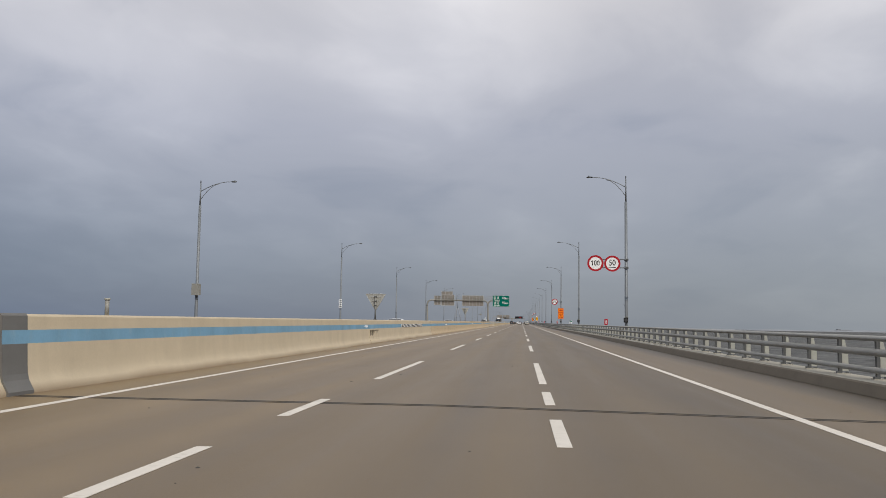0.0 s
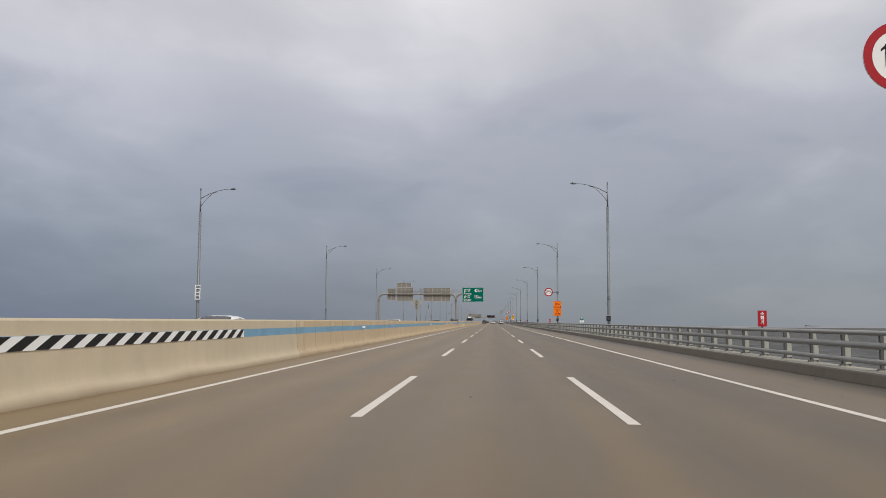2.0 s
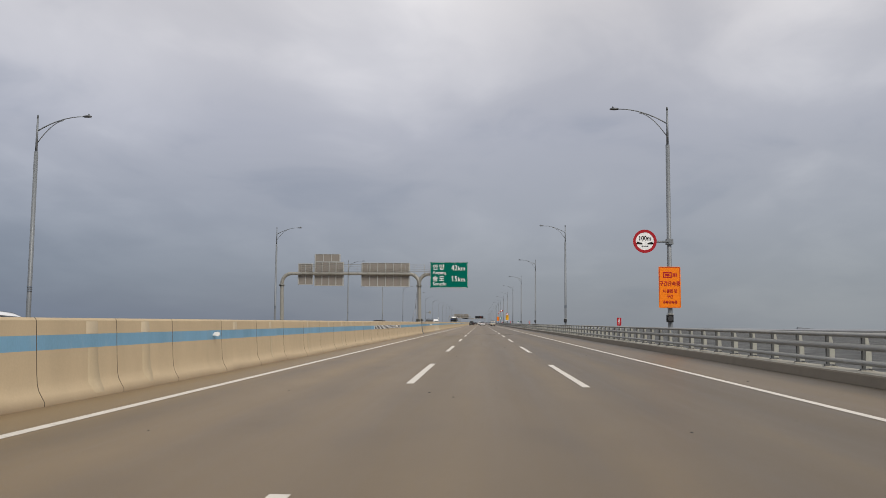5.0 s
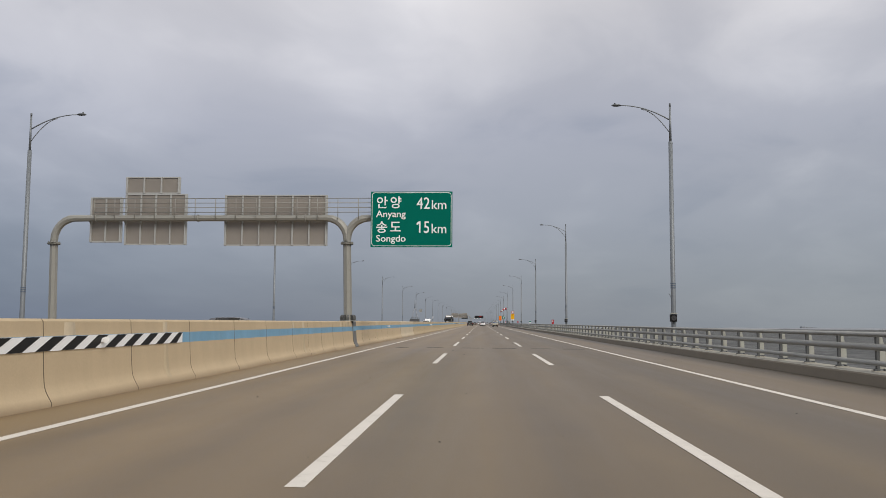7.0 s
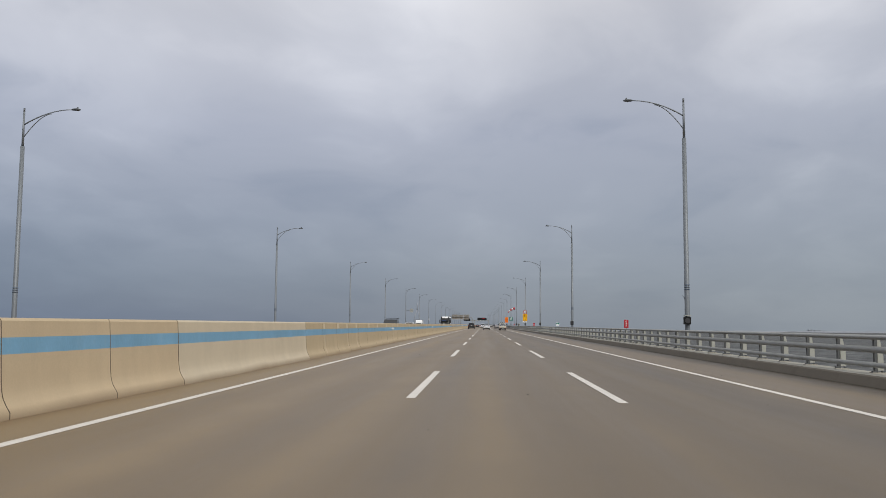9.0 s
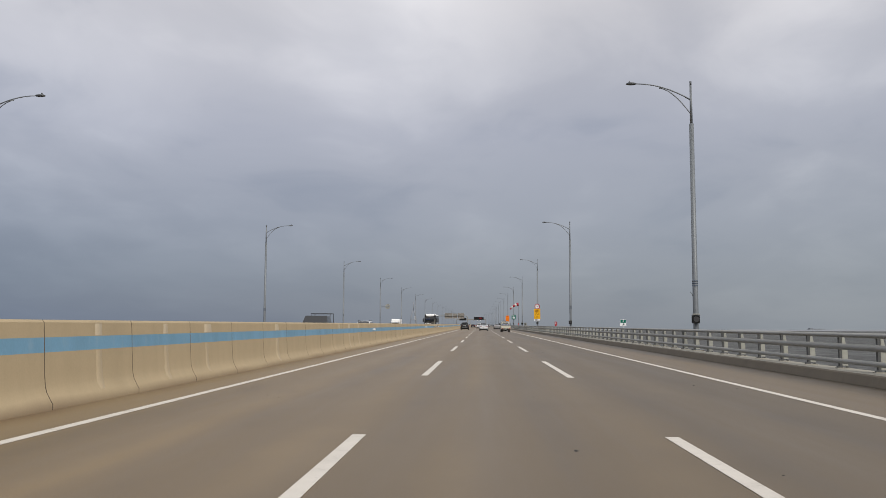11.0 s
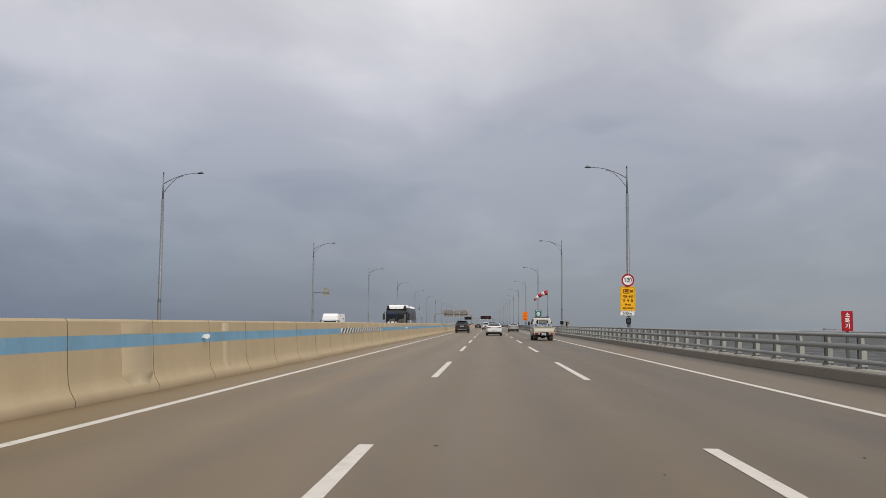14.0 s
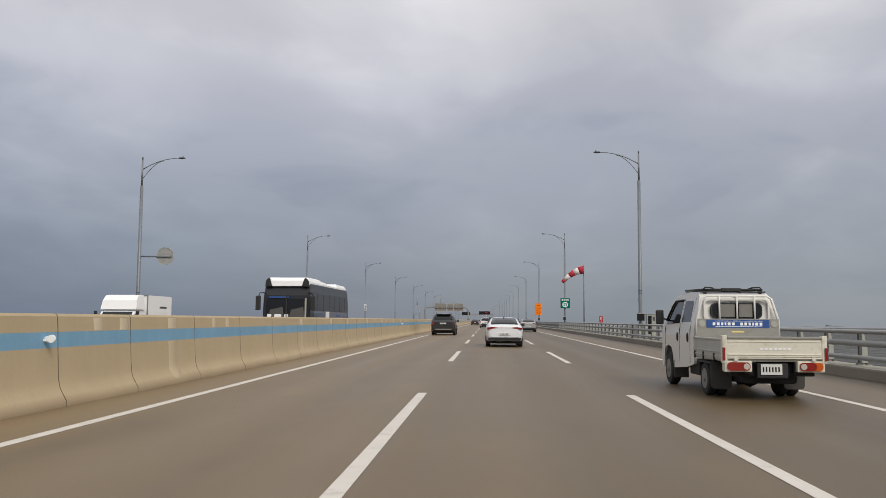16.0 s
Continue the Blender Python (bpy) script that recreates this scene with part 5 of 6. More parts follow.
    if tall:
        part("roof_spoiler", box(B(), -0.62, 0.62, 0.30, 0.60, 1.64 * scale, 1.69 * scale, 0.02), paint, car)
        part("skid_plate", plate(B(), [(-0.72, 0.50), (-0.62, 0.44), (0.62, 0.44), (0.72, 0.50), (0.60, 0.53), (-0.60, 0.53)], -0.045, 0.0), WHEEL, car, "silver skid plate")
        part("trim_strip", box(B(), -0.30, 0.30, -0.02, 0.05, 1.02, 1.04, 0.004), WHEEL, car, "bright trim strip")
        for sx in (-1, 1):
            part("roof_rail", tube(B(), [(sx * 0.62, 0.7, 1.72 * scale), (sx * 0.62, 1.0, 1.79 * scale), (sx * 0.62, 2.5, 1.79 * scale), (sx * 0.62, 2.9, 1.70 * scale)], 0.018, 6), TRIM, car)
    else:
        part("light_strip", box(B(), -0.38, 0.38, -0.01, 0.06, 0.912, 0.925), LIGHT_RED, car, "thin red light strip")
        part("aerial", tube(B(), [(0, 1.55, 1.40), (0, 1.50, 1.47)], [0.03, 0.012], 6), TRIM, car)
    return car


def pickup_truck(m, label):
    """A small double-cab flatbed truck driving towards +y; origin under its rear axle."""
    t = thing("pickup_truck", m, label, "truck")

    def half(y, z):
        return 0.785 - 0.18 * max(0.0, (z - 1.12) / 0.85) - 0.10 * max(0.0, (y - 3.1) / 0.5) ** 2

    line = [(0.66, 0.50), (0.66, 1.15), (0.70, 1.58), (0.75, 1.82), (0.88, 1.89), (1.7, 1.92), (2.45, 1.88), (2.62, 1.82), (3.22, 1.22), (3.46, 1.05), (3.55, 0.80), (3.53, 0.36), (3.2, 0.34), (3.05, 0.36), (3.0, 0.62), (2.88, 0.76), (2.64, 0.80), (2.40, 0.76), (2.28, 0.62), (2.2, 0.36), (1.2, 0.42)]
    cab = part("cab", body_by_side(line, half, 0.03), TRUCK_WHITE, t, "white double cab")
    for sx in (-1, 1):
        a, b = sorted((sx * 0.30, sx * 0.745))
        part("wheel_well", box(B(), a, b, 2.25, 3.02, 0.36, 0.80), UNDER, cab)
    # rear window with guard bars
    win = part("rear_window", plate(B(), rounded(-0.45, 0.45, 1.355, 1.665, 0.11), 0.640, 0.70), GLASS, cab, "dark rear window")
    win.matrix_basis = Matrix.Translation((0, 0, 0))
    part("window_seal", frame_of(B(), -0.47, 0.47, 1.335, 1.685, 0.12, 0.025, 0.632, 0.69), TRIM, win)
    # pale plates added for the daylight seen through the cab
    for x0, x1 in ((-0.29, -0.03), (0.05, 0.29)):
        part("blind", box(B(), x0, x1, 0.636, 0.641, 1.38, 1.65, 0.0), SEE_THROUGH, win)
    part("pressed_panel", frame_of(B(), -0.60, 0.60, 1.27, 1.77, 0.12, 0.03, 0.628, 0.70), TRUCK_WHITE, cab)
    guard = part("cab_guard", tube(B(), [(-0.75, 0.60, 1.0), (-0.74, 0.60, 1.32), (-0.63, 0.62, 1.76), (-0.56, 0.63, 1.82), (0.56, 0.63, 1.82), (0.63, 0.62, 1.76), (0.74, 0.60, 1.32), (0.75, 0.60, 1.0)], 0.026, 8), TRUCK_WHITE, t, "white tubular cab guard")
    for x in (-0.32, 0.0, 0.32):
        part("guard_bar", tube(B(), [(x, 0.60, 1.30), (x, 0.61, 1.82)], 0.018, 8), TRUCK_WHITE, guard)
    part("headboard", box(B(), -0.745, 0.745, 0.575, 0.60, 0.74, 1.335, 0.005), HEADBOARD, t, "grey headboard")
    banner = part("banner", box(B(), -0.57, 0.57, 0.568, 0.576, 1.172, 1.318), BANNER, t, "blue advertising banner")
    for x in (-0.46, 0.04):
        for wide in (0.05, 0.05, 0.04, 0.03, 0.05, 0.05):
            part("text_bar", box(B(), x, x + wide, 0.565, 0.569, 1.215, 1.268), SIGN_WHITE, banner)
            x += wide + 0.026
    for z0, z1 in ((1.29, 1.297), (1.19, 1.197)):
        part("text_bar", box(B(), -0.41, 0.44, 0.565, 0.569, z0, z1), SIGN_WHITE, banner)
    for x in (-0.655, 0.655):
        part("banner_disc", disc(B(), x, 1.245, 0.06, 0.564, 0.574, 20), WEB, banner)
    part("sticker", box(B(), -0.12, 0.11, 0.568, 0.576, 1.085, 1.115), STICKER, t, "pale yellow sticker")
    # side windows and doors
    for sx in (-1, 1):
        def on(y, z, out=0.004):
            return (sx * (half(y, z) + out), y, z)
        for name, pts in (("rear_door_window", [(1.00, 1.28), (1.04, 1.66), (1.12, 1.73), (1.62, 1.74), (1.66, 1.70), (1.66, 1.26)]), ("front_door_window", [(1.80, 1.25), (1.80, 1.70), (1.84, 1.74), (2.36, 1.72), (2.52, 1.62), (2.86, 1.22)])):
            bm = B()
            o, i = [bm.verts.new(on(y, z)) for y, z in pts], [bm.verts.new(on(y, z, -0.03)) for y, z in pts]
            bm.faces.new(o)
            for a in range(len(o)):
                b = (a + 1) % len(o)
                bm.faces.new((o[a], o[b], i[b], i[a]))
            part(name, bm, GLASS, cab)
        for y0_, y1_ in ((0.93, 0.94), (1.725, 1.735), (2.92, 2.93)):
            bm = B()
            zs = (0.50, 1.12, 1.8 if y0_ < 2 else 1.2)
            for za, zb in zip(zs, zs[1:]):
                q = [bm.verts.new(on(y, z, 0.003)) for y, z in ((y0_, za), (y1_, za), (y1_, zb), (y0_, zb))]
                r = [bm.verts.new(on(y, z, -0.01)) for y, z in ((y0_, za), (y1_, za), (y1_, zb), (y0_, zb))]
                bm.faces.new(q)
                for a in range(4):
                    bm.faces.new((q[a], q[(a + 1) % 4], r[(a + 1) % 4], r[a]))
            part("door_seam", bm, TRIM, cab)
        for y in (1.10, 1.88):
            bm = B()
            bmesh.ops.create_uvsphere(bm, u_segments=12, v_segments=8, radius=1.0)
            for v in bm.verts:
                v.co = (v.co.x * 0.02 + sx * (half(y, 1.0) + 0.004), v.co.y * 0.06 + y, v.co.z * 0.09 + 0.98)
            part("door_handle", bm, TRIM, cab, "dark oval door handle")
        arm = part("mirror_arm", tube(B(), [on(2.75, 1.30), (sx * 0.90, 2.78, 1.36)], 0.018, 6), TRIM, t)
        part("mirror", box(B(), sx * 0.93 - 0.08, sx * 0.93 + 0.08, 2.74, 2.83, 1.22, 1.52, 0.03), TRIM, arm, "black door mirror")
        part("window_visor", tube(B(), [on(1.80, 1.76, 0.02), on(2.38, 1.75, 0.02), on(2.58, 1.62, 0.02), on(2.84, 1.30, 0.02)], 0.022, 6), TRIM, cab, "black wind deflector")
    # roof rack
    # the cab is squat: bring its upper half down
    for ob in (cab, *cab.children_recursive, guard, *guard.children):
        for v in ob.data.vertices:
            if v.co.z > 1.3:
                v.co.z = 1.3 + (v.co.z - 1.3) * 0.87
    rack = part("roof_rack", tube(B(), [(-0.54, 0.85, 1.960), (0.54, 0.85, 1.960), (0.54, 2.15, 1.980), (-0.54, 2.15, 1.980), (-0.54, 0.85, 1.960)], 0.02, 6), TRIM, t, "black roof rack")
    rack.location.z = -0.082
    part("rack_board", box(B(), -0.22, 0.14, 0.80, 0.84, 1.930, 1.990, 0.006), TRIM, rack)
    part("rack_bar", box(B(), -0.60, 0.60, 0.82, 0.86, 1.905, 1.930, 0.006), TRIM, rack)
    for x in (-0.54, 0.54):
        part("rack_loop", tube(B(), [(x, 0.85, 1.96), (x * 0.94, 0.86, 2.005), (x * 0.7, 0.9, 2.0), (x * 0.55, 0.95, 1.965)], 0.014, 6), TRIM, rack)
    for y in (1.2, 1.5, 1.8):
        part("rack_bar", tube(B(), [(-0.54, y, 1.960), (0.54, y, 1.960)], 0.014, 6), TRIM, rack)
    for x in (-0.51, 0.51):
        for y in (0.88, 2.1):
            part("rack_foot", box(B(), x - 0.03, x + 0.03, y - 0.03, y + 0.03, 1.865, 1.950), TRIM, rack)
    part("lamp_on_roof", box(B(), -0.02, 0.03, 0.72, 0.76, 1.745, 1.772), LIGHT_RED, t)
    # flat bed
    part("bed_floor", box(B(), -0.80, 0.80, -1.22, 0.58, 0.64, 0.70), BED_GREY, t)
    for sx in (-1, 1):
        x0, x1 = sorted((sx * 0.775, sx * 0.815))
        bed = part("side_board", box(B(), x0, x1, -1.20, 0.57, 0.66, 1.01, 0.006), BED_GREY, t, "grey drop side")
        for z in (0.70, 0.78, 0.98):
            a, b = sorted((sx * 0.812, sx * 0.828))
            part("rib", box(B(), a, b, -1.19, 0.56, z, z + 0.022, 0.004), BED_GREY, bed)
        for y in (-0.75, -0.1, 0.45):
            a, b = sorted((sx * 0.815, sx * 0.835))
            part("latch", box(B(), a, b, y - 0.02, y + 0.02, 0.63, 0.76), TRIM, bed)
        a, b = sorted((sx * 0.755, sx * 0.835))
        part("corner_post", box(B(), a, b, -1.28, -1.18, 0.62, 1.06, 0.008), BED_WHITE, t)
        a, b = sorted((sx * 0.795, sx * 0.838))
        part("side_marker", box(B(), a, b, -1.305, -1.27, 0.66, 0.87, 0.006), LIGHT_RED, t, "red corner reflector")
    gate = part("tailgate", box(B(), -0.755, 0.755, -1.27, -1.235, 0.685, 1.02, 0.006), BED_WHITE, t, "worn off-white tailgate")
    part("rib", box(B(), -0.755, 0.755, -1.292, -1.262, 1.01, 1.045, 0.008), HEADBOARD, gate)
    for z in (0.69, 0.718, 0.746):
        part("rib", box(B(), -0.75, 0.75, -1.285, -1.266, z, z + 0.016, 0.004), BED_WHITE, gate)
    part("rib", box(B(), -0.75, 0.75, -1.278, -1.266, 0.955, 0.97, 0.003), BED_WHITE, gate)
    for k in range(7):
        part("badge_bar", box(B(), -0.235 + k * 0.074, -0.235 + k * 0.074 + 0.05, -1.276, -1.268, 0.83, 0.86), SIGN_WHITE, gate, "pale raised badge")
    for x in (-0.62, 0.62):
        part("hinge", box(B(), x - 0.03, x + 0.03, -1.295, -1.26, 0.655, 0.715), BED_WHITE, gate)
    # lights, plate, bumper
    for sx in (-1, 1):
        a, b = sorted((sx * 0.36, sx * 0.80))
        hold = part("light_box", box(B(), a, b, -1.27, -1.12, 0.475, 0.655, 0.02), BED_WHITE, t)
        if sx < 0:
            bits = ((-0.765, -0.395, LIGHT_RED),)
        else:
            bits = ((0.395, 0.66, LIGHT_RED), (0.60, 0.765, LIGHT_ORANGE))
        for x0, x1, lens in bits:
            part("tail_light", plate(B(), rounded(x0, x1, 0.497, 0.632, 0.06), -1.292 if lens is LIGHT_RED else -1.288, -1.26), lens, hold)
        part("reverse_light", disc(B(), sx * 0.455, 0.564, 0.05, -1.298, -1.285, 16), LIGHT_CLEAR, hold, "clear reversing light")
    holder = part("plate_holder", box(B(), -0.26, 0.24, -1.20, -1.12, 0.37, 0.62, 0.02), TRIM, t)
    num = part("number_plate", box(B(), -0.205, 0.135, -1.222, -1.20, 0.43, 0.60, 0.004), PLATE, holder, "white number plate")
    for k in range(6):
        part("text_bar", box(B(), -0.18 + k * 0.05, -0.158 + k * 0.05, -1.226, -1.221, 0.475, 0.555), SIGN_BLACK, num)
    part("chassis", box(box(B(), -0.45, -0.33, -1.18, 2.3, 0.44, 0.62), 0.33, 0.45, -1.18, 2.3, 0.44, 0.62), UNDER, t)
    part("cross_member", box(B(), -0.66, 0.70, -1.10, -0.98, 0.40, 0.60, 0.02), UNDER, t)
    # plain black block added to fill and darken the space under the bed
    part("spare_wheel_tray", box(B(), -0.42, 0.46, -1.0, -0.42, 0.27, 0.56, 0.05), UNDER, t)
    part("rear_axle", tube(B(), [(-0.6, 0, 0.30), (-0.2, 0, 0.31), (0, 0, 0.31), (0.2, 0, 0.31), (0.6, 0, 0.30)], [0.06, 0.08, 0.17, 0.08, 0.06], 12), UNDER, t)
    part("exhaust", tube(B(), [(0.28, 0.4, 0.33), (0.28, -0.95, 0.33)], 0.035, 8), UNDER, t)
    part("fuel_tank", box(B(), -0.74, -0.42, 0.45, 1.15, 0.30, 0.58, 0.04), UNDER, t)
    part("tool_box", box(B(), 0.42, 0.74, 0.45, 1.0, 0.32, 0.58, 0.03), UNDER, t)
    for sx in (-1, 1):
        a, b = sorted((sx * 0.44, sx * 0.79))
        part("mud_flap", plate(B(), rounded(a, b, 0.14, 0.60, 0.07), -0.44, -0.415), MUD, t, "dusty black rubber mud flap")
        part("mudguard", box(B(), a, b, -0.42, 0.45, 0.56, 0.60, 0.01), TRIM, t)
        a, b = sorted((sx * 0.5, sx * 0.79))
        part("mud_flap", box(B(), a, b, 2.16, 2.18, 0.16, 0.5, 0.006), MUD, t, "dusty black rubber mud flap")
        for x in (0.70, 0.52):
            wheel(t, sx * x, 0, 0.29, 0.155, sx, DIRTY_RIM)
        wheel(t, sx * 0.69, 2.64, 0.32, 0.19, sx, DIRTY_RIM)
    return t


pickup_truck(at(365.62, 3.93, 0, 1.2), "white double-cab flatbed pickup truck with a blue banner")
passenger_car(at(421.8, -4.33), "dark grey sport utility car driving ahead", CAR_DARK, ESTATE, 1.05, 0.97)
passenger_car(at(391.3, 0.17), "white saloon car in the middle lane", CAR_WHITE)
passenger_car(at(445.0, 3.95), "silver saloon car near the parapet", CAR_SILVER)
passenger_car(at(468.0, 0.35), "dark sport utility car in the middle lane", CAR_DARK, ESTATE, 0.97, 0.92)
passenger_car(at(492.0, -0.9), "white sport utility car far ahead", CAR_WHITE, ESTATE, 0.97, 0.92)
passenger_car(at(560.0, -3.6), "dark saloon car far ahead", CAR_DARK)
passenger_car(at(640.0, 3.4), "silver saloon car far ahead", CAR_SILVER)
passenger_car(at(20.5, -10.4, 0, 180), "white saloon car on the opposite carriageway", CAR_WHITE, SALOON, 1.03)
passenger_car(at(78.0, -10.4, 0, 180), "white saloon car on the opposite carriageway", CAR_WHITE, SALOON, 1.03)
passenger_car(at(146.5, -10.4, 0, 180), "dark saloon car on the opposite carriageway", CAR_DARK, SALOON, 1.02)

passenger_car(at(312.3, -13.4, 0, 180), "white sport utility car on the opposite carriageway", CAR_WHITE, ESTATE, 0.95, 0.9)


def coach(m, label):
    """A coach that drives towards -y: its front stands at y = 0."""
    c = thing("bus", m, label, "bus")
    line = [(0.0, 0.35), (-0.04, 1.2), (0.06, 2.5), (0.22, 3.05), (0.5, 3.12), (11.7, 3.12), (11.95, 2.9), (12.0, 0.4)]
    part("body", body_by_side(line, lambda y, z: 1.24 - 0.07 * max(0, (z - 2.2) / 0.9), 0.05), BUS_DARK, c, "dark blue-grey body")
    part("windscreen", plate(B(), [(-1.08, 1.15), (1.08, 1.15), (1.04, 2.32), (-1.04, 2.32)], -0.062, 0.06), GLASS, c)
    # reflections in the windscreen, put in as lighter grey plates
    for x0, x1 in ((-1.0, -0.1), (0.1, 0.98)):
        part("interior_light", plate(B(), [(x0, 1.2), (x1, 1.2), (x1 - 0.1, 1.9), (x0 + 0.15, 1.75)], -0.068, -0.05), GLASS_GREY, c, "grey plates painted as reflections in the glass")
    part("windscreen_pillar", box(B(), -0.03, 0.03, -0.075, 0.0, 1.15, 2.5), TRIM, c)
    part("destination_board", box(B(), -0.9, 0.1, -0.07, 0.05, 2.36, 2.44), BANNER, c)
    for x, w_ in ((-1.0, 0.22), (-0.62, 0.36), (-0.1, 0.2)):
        part("windscreen_notice", box(B(), x, x + w_, -0.075, -0.05, 1.25, 1.52), SIGN_WHITE, c, "white notice behind the windscreen")
    part("curtain", box(B(), 0.96, 1.05, -0.075, -0.05, 1.2, 2.35), WEB, c)
    roof = [(0.02, 2.98), (0.05, 3.26), (0.4, 3.44), (3.4, 3.46), (3.9, 3.36), (5.0, 3.34), (5.3, 3.22), (8.3, 3.2), (8.5, 3.42), (11.6, 3.40), (11.9, 3.15)]
    part("roof_pod", body_by_side(roof, lambda y, z: 1.12 - 0.6 * max(0, z - 3.22), 0.04), SIGN_WHITE, c, "white roof fairing")
    for sx in (-1, 1):
        part("side_window", box(B(), sx * 1.225 - 0.025, sx * 1.225 + 0.025, 0.7, 11.5, 1.75, 2.62, 0.0), GLASS_BUS, c)
        part("side_panel", box(B(), sx * 1.236 - 0.012, sx * 1.236 + 0.012, 0.9, 11.6, 0.5, 1.70), BUS_SIDE, c, "blue-grey lower side panel")
        for k in range(6):
            y = 1.7 + k * 1.75
            part("window_pillar", box(B(), sx * 1.250 - 0.006, sx * 1.250 + 0.006, y, y + 0.06, 1.75, 2.62), TRIM, c)
        part("side_notice", box(B(), sx * 1.249 - 0.004, sx * 1.249 + 0.004, 4.2, 5.3, 1.0, 1.7), SIGN_WHITE, c, "white panel on the side")
        part("side_notice", box(B(), sx * 1.249 - 0.004, sx * 1.249 + 0.004, 7.6, 9.0, 1.42, 1.54), BANNER, c, "blue panel on the side")
        arm = part("mirror_arm", tube(B(), [(sx * 1.12, 0.05, 2.62), (sx * 1.35, -0.22, 2.62), (sx * 1.42, -0.28, 2.4)], 0.03, 6), TRIM, c)
        part("mirror", box(B(), sx * 1.42 - 0.13, sx * 1.42 + 0.13, -0.36, -0.24, 1.72, 2.46, 0.04), TRIM, arm, "long black mirror")
        for y in (2.6, 8.9):
            wheel(c, sx * 1.08, y, 0.48, 0.28, sx)
    for sx in (-1, 1):
        part("roof_corner", plate(B(), [(sx * 0.78, 2.96), (sx * 1.14, 2.96), (sx * 1.12, 3.24), (sx * 0.98, 3.40), (sx * 0.90, 3.36)], -0.02, 0.12), TRIM, c, "dark roof corner")
    bm = B()
    for k in range(4):
        box(bm, 1.02, 1.06, 1.2 + k * 0.5, 1.45 + k * 0.5, 3.22, 3.30)
    part("roof_vents", bm, TRIM, c)
    return c


coach(at(394.0, -11.05), "dark blue-grey coach with a white roof on the opposite carriageway")


def box_truck(m, label):
    """A small box truck driving towards -y, its front at y = 0."""
    t = thing("box_truck", m, label, "truck")
    part("cab", body_by_side([(0.0, 0.4), (-0.02, 0.90), (0.30, 1.10), (0.72, 1.58), (0.95, 1.66), (1.75, 1.66), (1.75, 0.4)], lambda y, z: 0.86 - 0.12 * max(0, (z - 1.2) / 0.8), 0.03), CAR_WHITE, t, "white cab")
    part("windscreen", body_by_side([(0.31, 1.13), (0.69, 1.565), (0.75, 1.55), (0.42, 1.12)], lambda y, z: 0.74 - 0.1 * max(0, (z - 1.2) / 0.8), 0.0), GLASS, t)
    part("wind_deflector", body_by_side([(0.72, 1.67), (0.84, 2.10), (1.10, 2.33), (1.40, 2.37), (1.75, 2.37), (1.75, 1.67)], lambda y, z: 0.86 - 0.07 * max(0, (z - 1.7) / 0.6), 0.06), SIGN_WHITE, t, "white roof wind deflector")
    cargo = part("cargo_box", box(B(), -0.92, 0.92, 1.9, 5.0, 0.75, 2.36, 0.01), SIGN_WHITE, t, "white cargo box")
    part("box_frame", frame_of(B(), -0.93, 0.93, 0.74, 2.37, 0.02, 0.05, 1.88, 1.92), WHEEL, cargo)
    part("text_bars", box(B(), 0.918, 0.926, 3.4, 4.3, 1.75, 1.85), POST, cargo)
    part("chassis", box(B(), -0.45, 0.45, 0.5, 4.9, 0.42, 0.75), UNDER, t)
    for sx in (-1, 1):
        arm = part("mirror_arm", tube(B(), [(sx * 0.82, 0.6, 1.4), (sx * 0.98, 0.55, 1.45)], 0.02, 6), TRIM, t)
        part("mirror", box(B(), sx * 1.0 - 0.07, sx * 1.0 + 0.07, 0.5, 0.58, 1.3, 1.6, 0.02), TRIM, arm)
        for y in (0.75, 3.9):
            wheel(t, sx * 0.72, y, 0.34, 0.2, sx)
    return t


box_truck(at(388.6, -17.9), "white small box truck with a roof deflector on the opposite carriageway")


rp = thing("rack_truck", at(289.2, -14.0, 0, 180) @ Matrix.Scale(1.16, 4), "dark pickup truck with a load rack on the opposite carriageway", "truck")
part("body", body_by_side([(0.0, 0.45), (0.0, 1.0), (2.0, 1.02), (2.1, 1.6), (2.4, 1.70), (3.4, 1.70), (4.05, 1.1), (5.0, 0.98), (5.15, 0.45)], lambda y, z: 0.92 - 0.14 * max(0, (z - 1.0) / 0.7), 0.03), CAR_DARK, rp)
part("window_glass", body_by_side([(2.16, 1.1), (2.42, 1.64), (3.38, 1.64), (3.95, 1.1)], lambda y, z: 0.925 - 0.14 * max(0, (z - 1.0) / 0.7), 0.0), GLASS, rp)
part("load_rack", tube(B(), [(-0.7, 0.3, 1.0), (-0.7, 0.3, 1.86), (0.7, 0.3, 1.86), (0.7, 0.3, 1.0)], 0.03, 6), TRIM, rp)
part("load_rack", tube(B(), [(-0.7, 1.7, 1.0), (-0.7, 1.7, 1.86), (0.7, 1.7, 1.86), (0.7, 1.7, 1.0)], 0.03, 6), TRIM, rp)
for x in (-0.7, 0.7):
    part("rack_bar", tube(B(), [(x, 0.3, 1.86), (x, 1.7, 1.86)], 0.03, 6), TRIM, rp)
for sx in (-1, 1):
    for y in (1.0, 4.1):
        wheel(rp, sx * 0.78, y, 0.37, 0.24, sx)

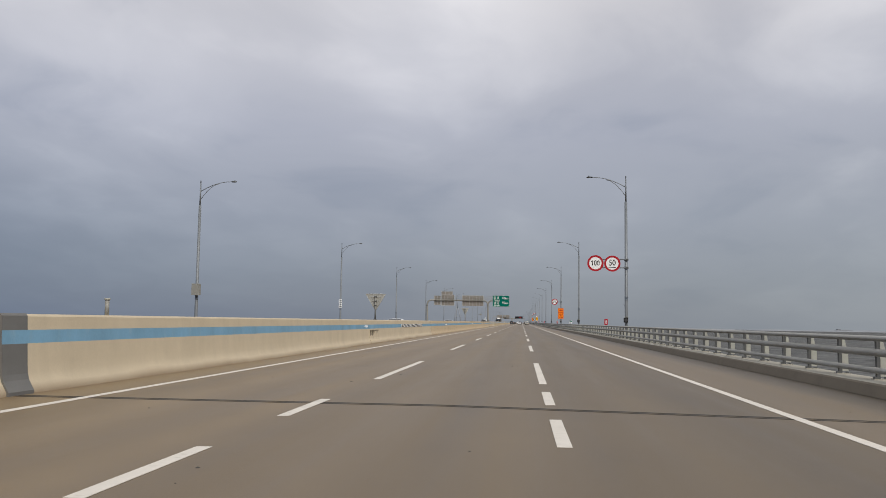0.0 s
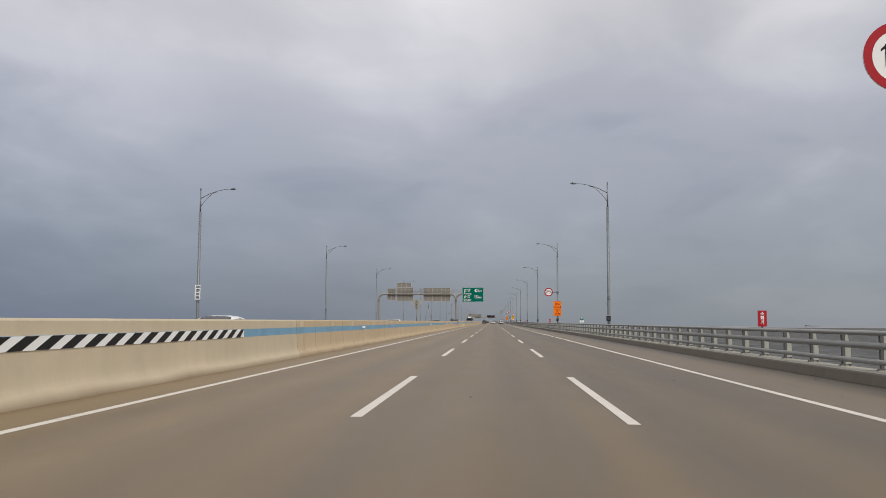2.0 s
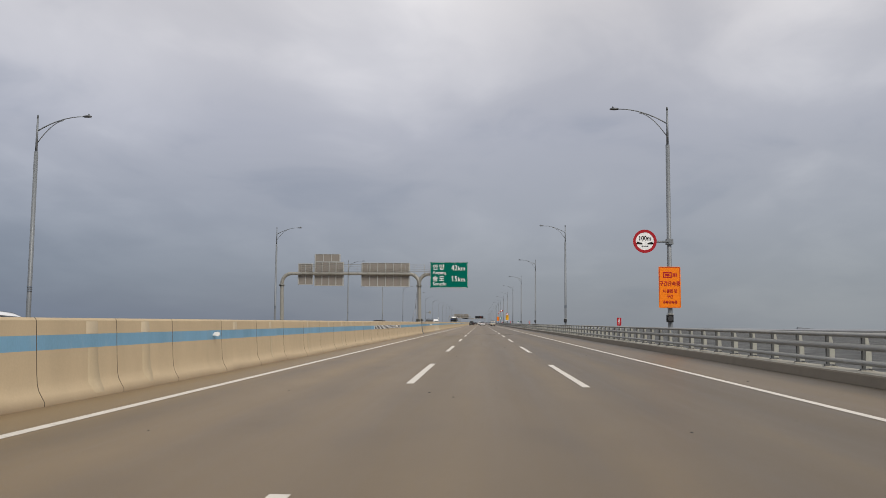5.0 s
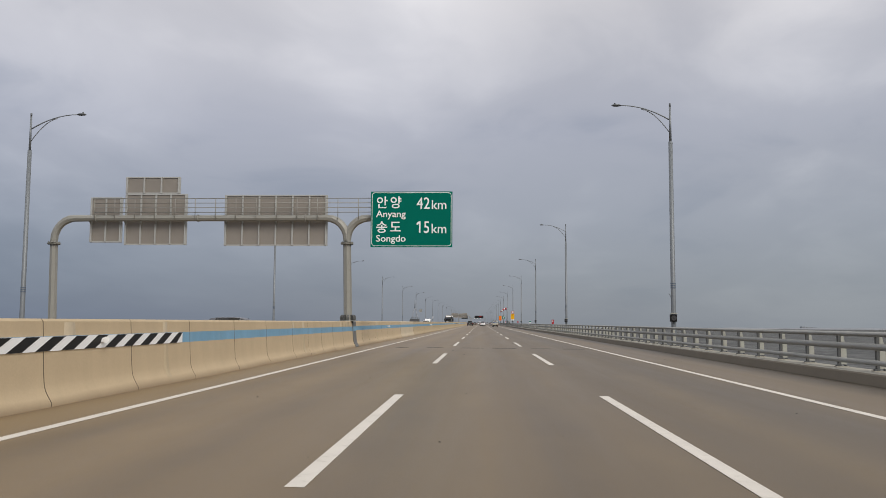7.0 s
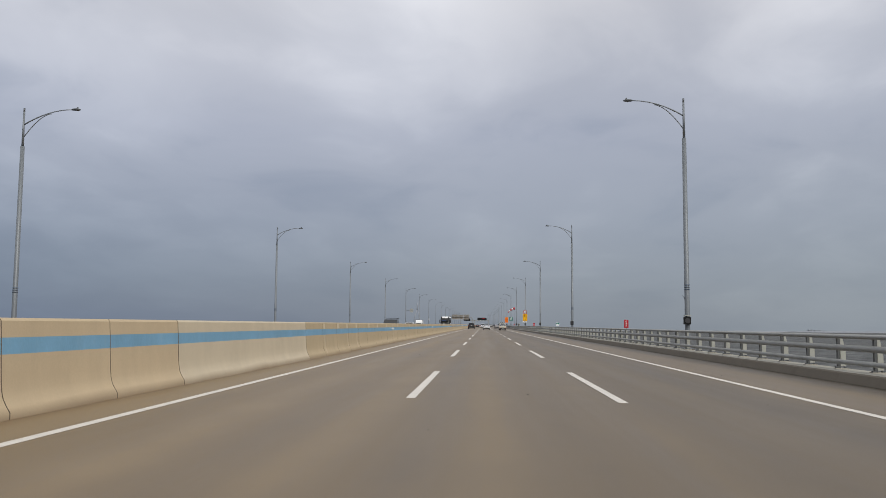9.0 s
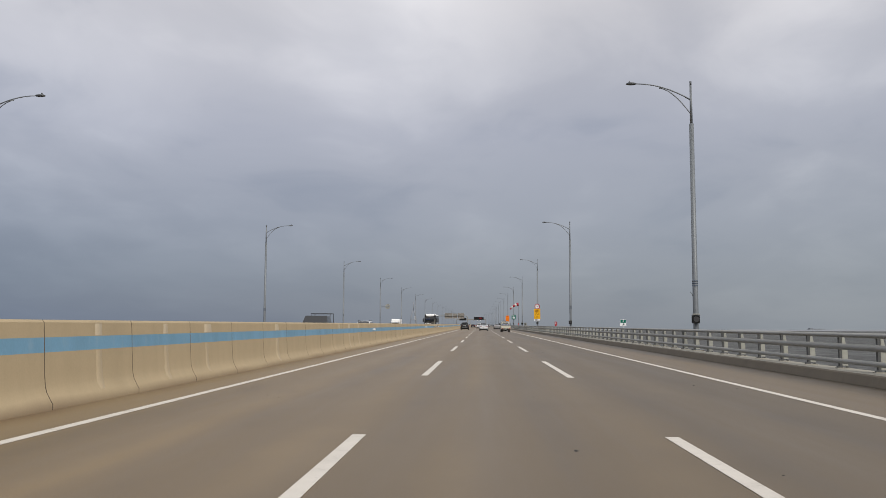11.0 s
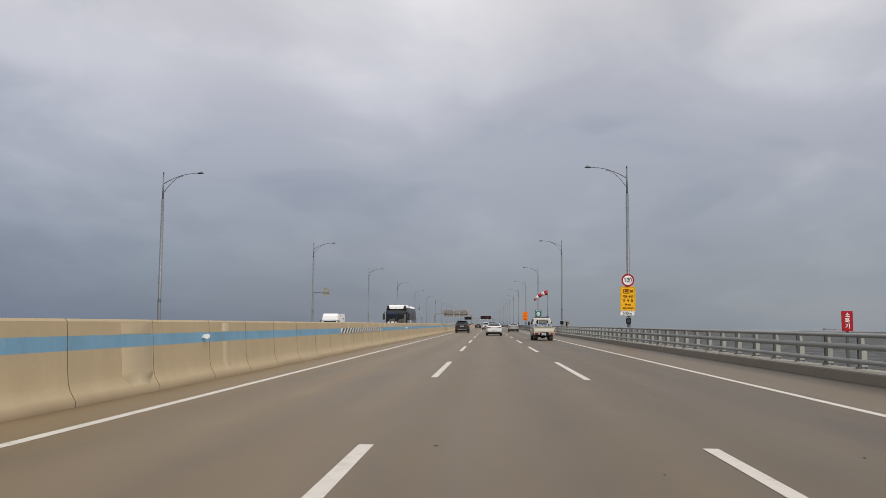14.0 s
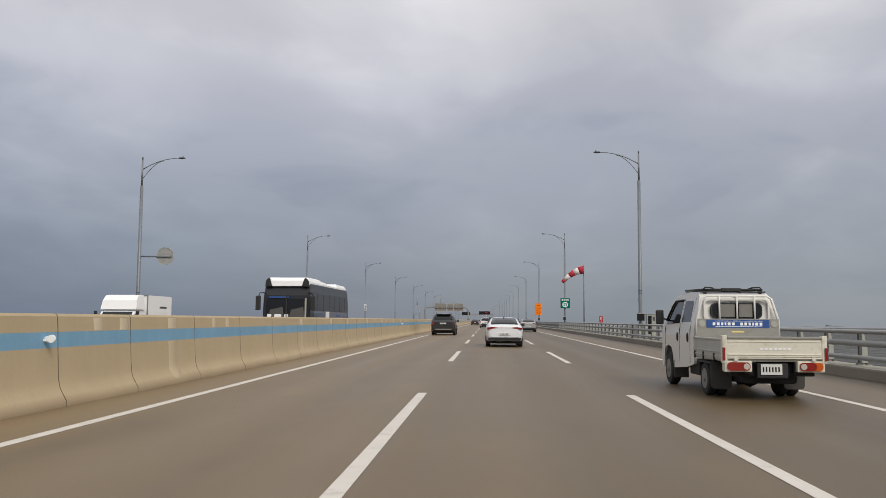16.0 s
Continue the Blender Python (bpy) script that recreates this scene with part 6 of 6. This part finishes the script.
# ---- far things on the sea ----
def ship(x, y, length, turn):
    s = thing("cargo_ship", pose(x, y, -24, 0, 0, turn), "distant grey cargo ship at anchor", "ship", "ships at anchor")
    hull = [(-length / 2, 2.0), (-length / 2 - 2, 6), (length / 2 + 5, 7), (length / 2, 0.0), (-length / 2 + 3, 0.0)]
    part("hull", plate(B(), hull, -9, 9), HAZE_LAND, s)
    part("bridge_house", box(B(), -length / 2 + 4, -length / 2 + 22, -8, 8, 6, 12), HAZE_LAND, s)
    for k in range(3):
        x0 = -length / 2 + 34 + k * (length - 50) / 3
        part("hatch", box(B(), x0, x0 + 14, -6, 6, 6.2, 9), HAZE_LAND, s)


for x, y, length, turn in ((1650, 4500, 80, 10), (2150, 4350, 90, -20), (2500, 4100, 70, 5)):
    ship(x, y, length, turn)

# pylon of the cable-stayed span, far ahead in the haze
pylon = thing("bridge_pylon", pose(-357, 4700, -24), "pale grey inverted-Y bridge pylon in the far haze", "pylon")
for sx in (-1, 1):
    part("leg", tube(B(), [(sx * 17, 0, 0), (sx * 15, 0, 52), (sx * 2.4, 0, 100)], [3.0, 2.4, 2.0], 8), HAZE_TOWER, pylon)
part("mast", tube(B(), [(0, 0, 98), (0, 0, 142)], [2.6, 1.9], 8), HAZE_TOWER, pylon)
part("crossbeam", box(B(), -15, 15, -2, 2, 50, 53), HAZE_TOWER, pylon)

# grit and small debris lying on the lanes
rng = random.Random(9)
bm = B()
for k in range(260):
    u, s = rng.uniform(-5.3, 7.4), rng.uniform(-58, 420)
    r = rng.choice((0.008, 0.012, 0.018, 0.028))
    pts = [(u + r * rng.uniform(0.6, 1.3) * math.cos(a), s + 1.8 * r * rng.uniform(0.6, 1.3) * math.sin(a)) for a in (0.0, 1.1, 2.2, 3.3, 4.4, 5.4)]
    top = bm.verts.new((u, s, 0.006 + r * 0.25))
    foot = [bm.verts.new((x, y, 0.001)) for x, y in pts]
    for i in range(6):
        bm.faces.new((foot[i], foot[(i + 1) % 6], top))
whole("road_debris", bm, JOINT_DARK, "dark grit and scraps scattered on the road", "debris", kind="stuff")
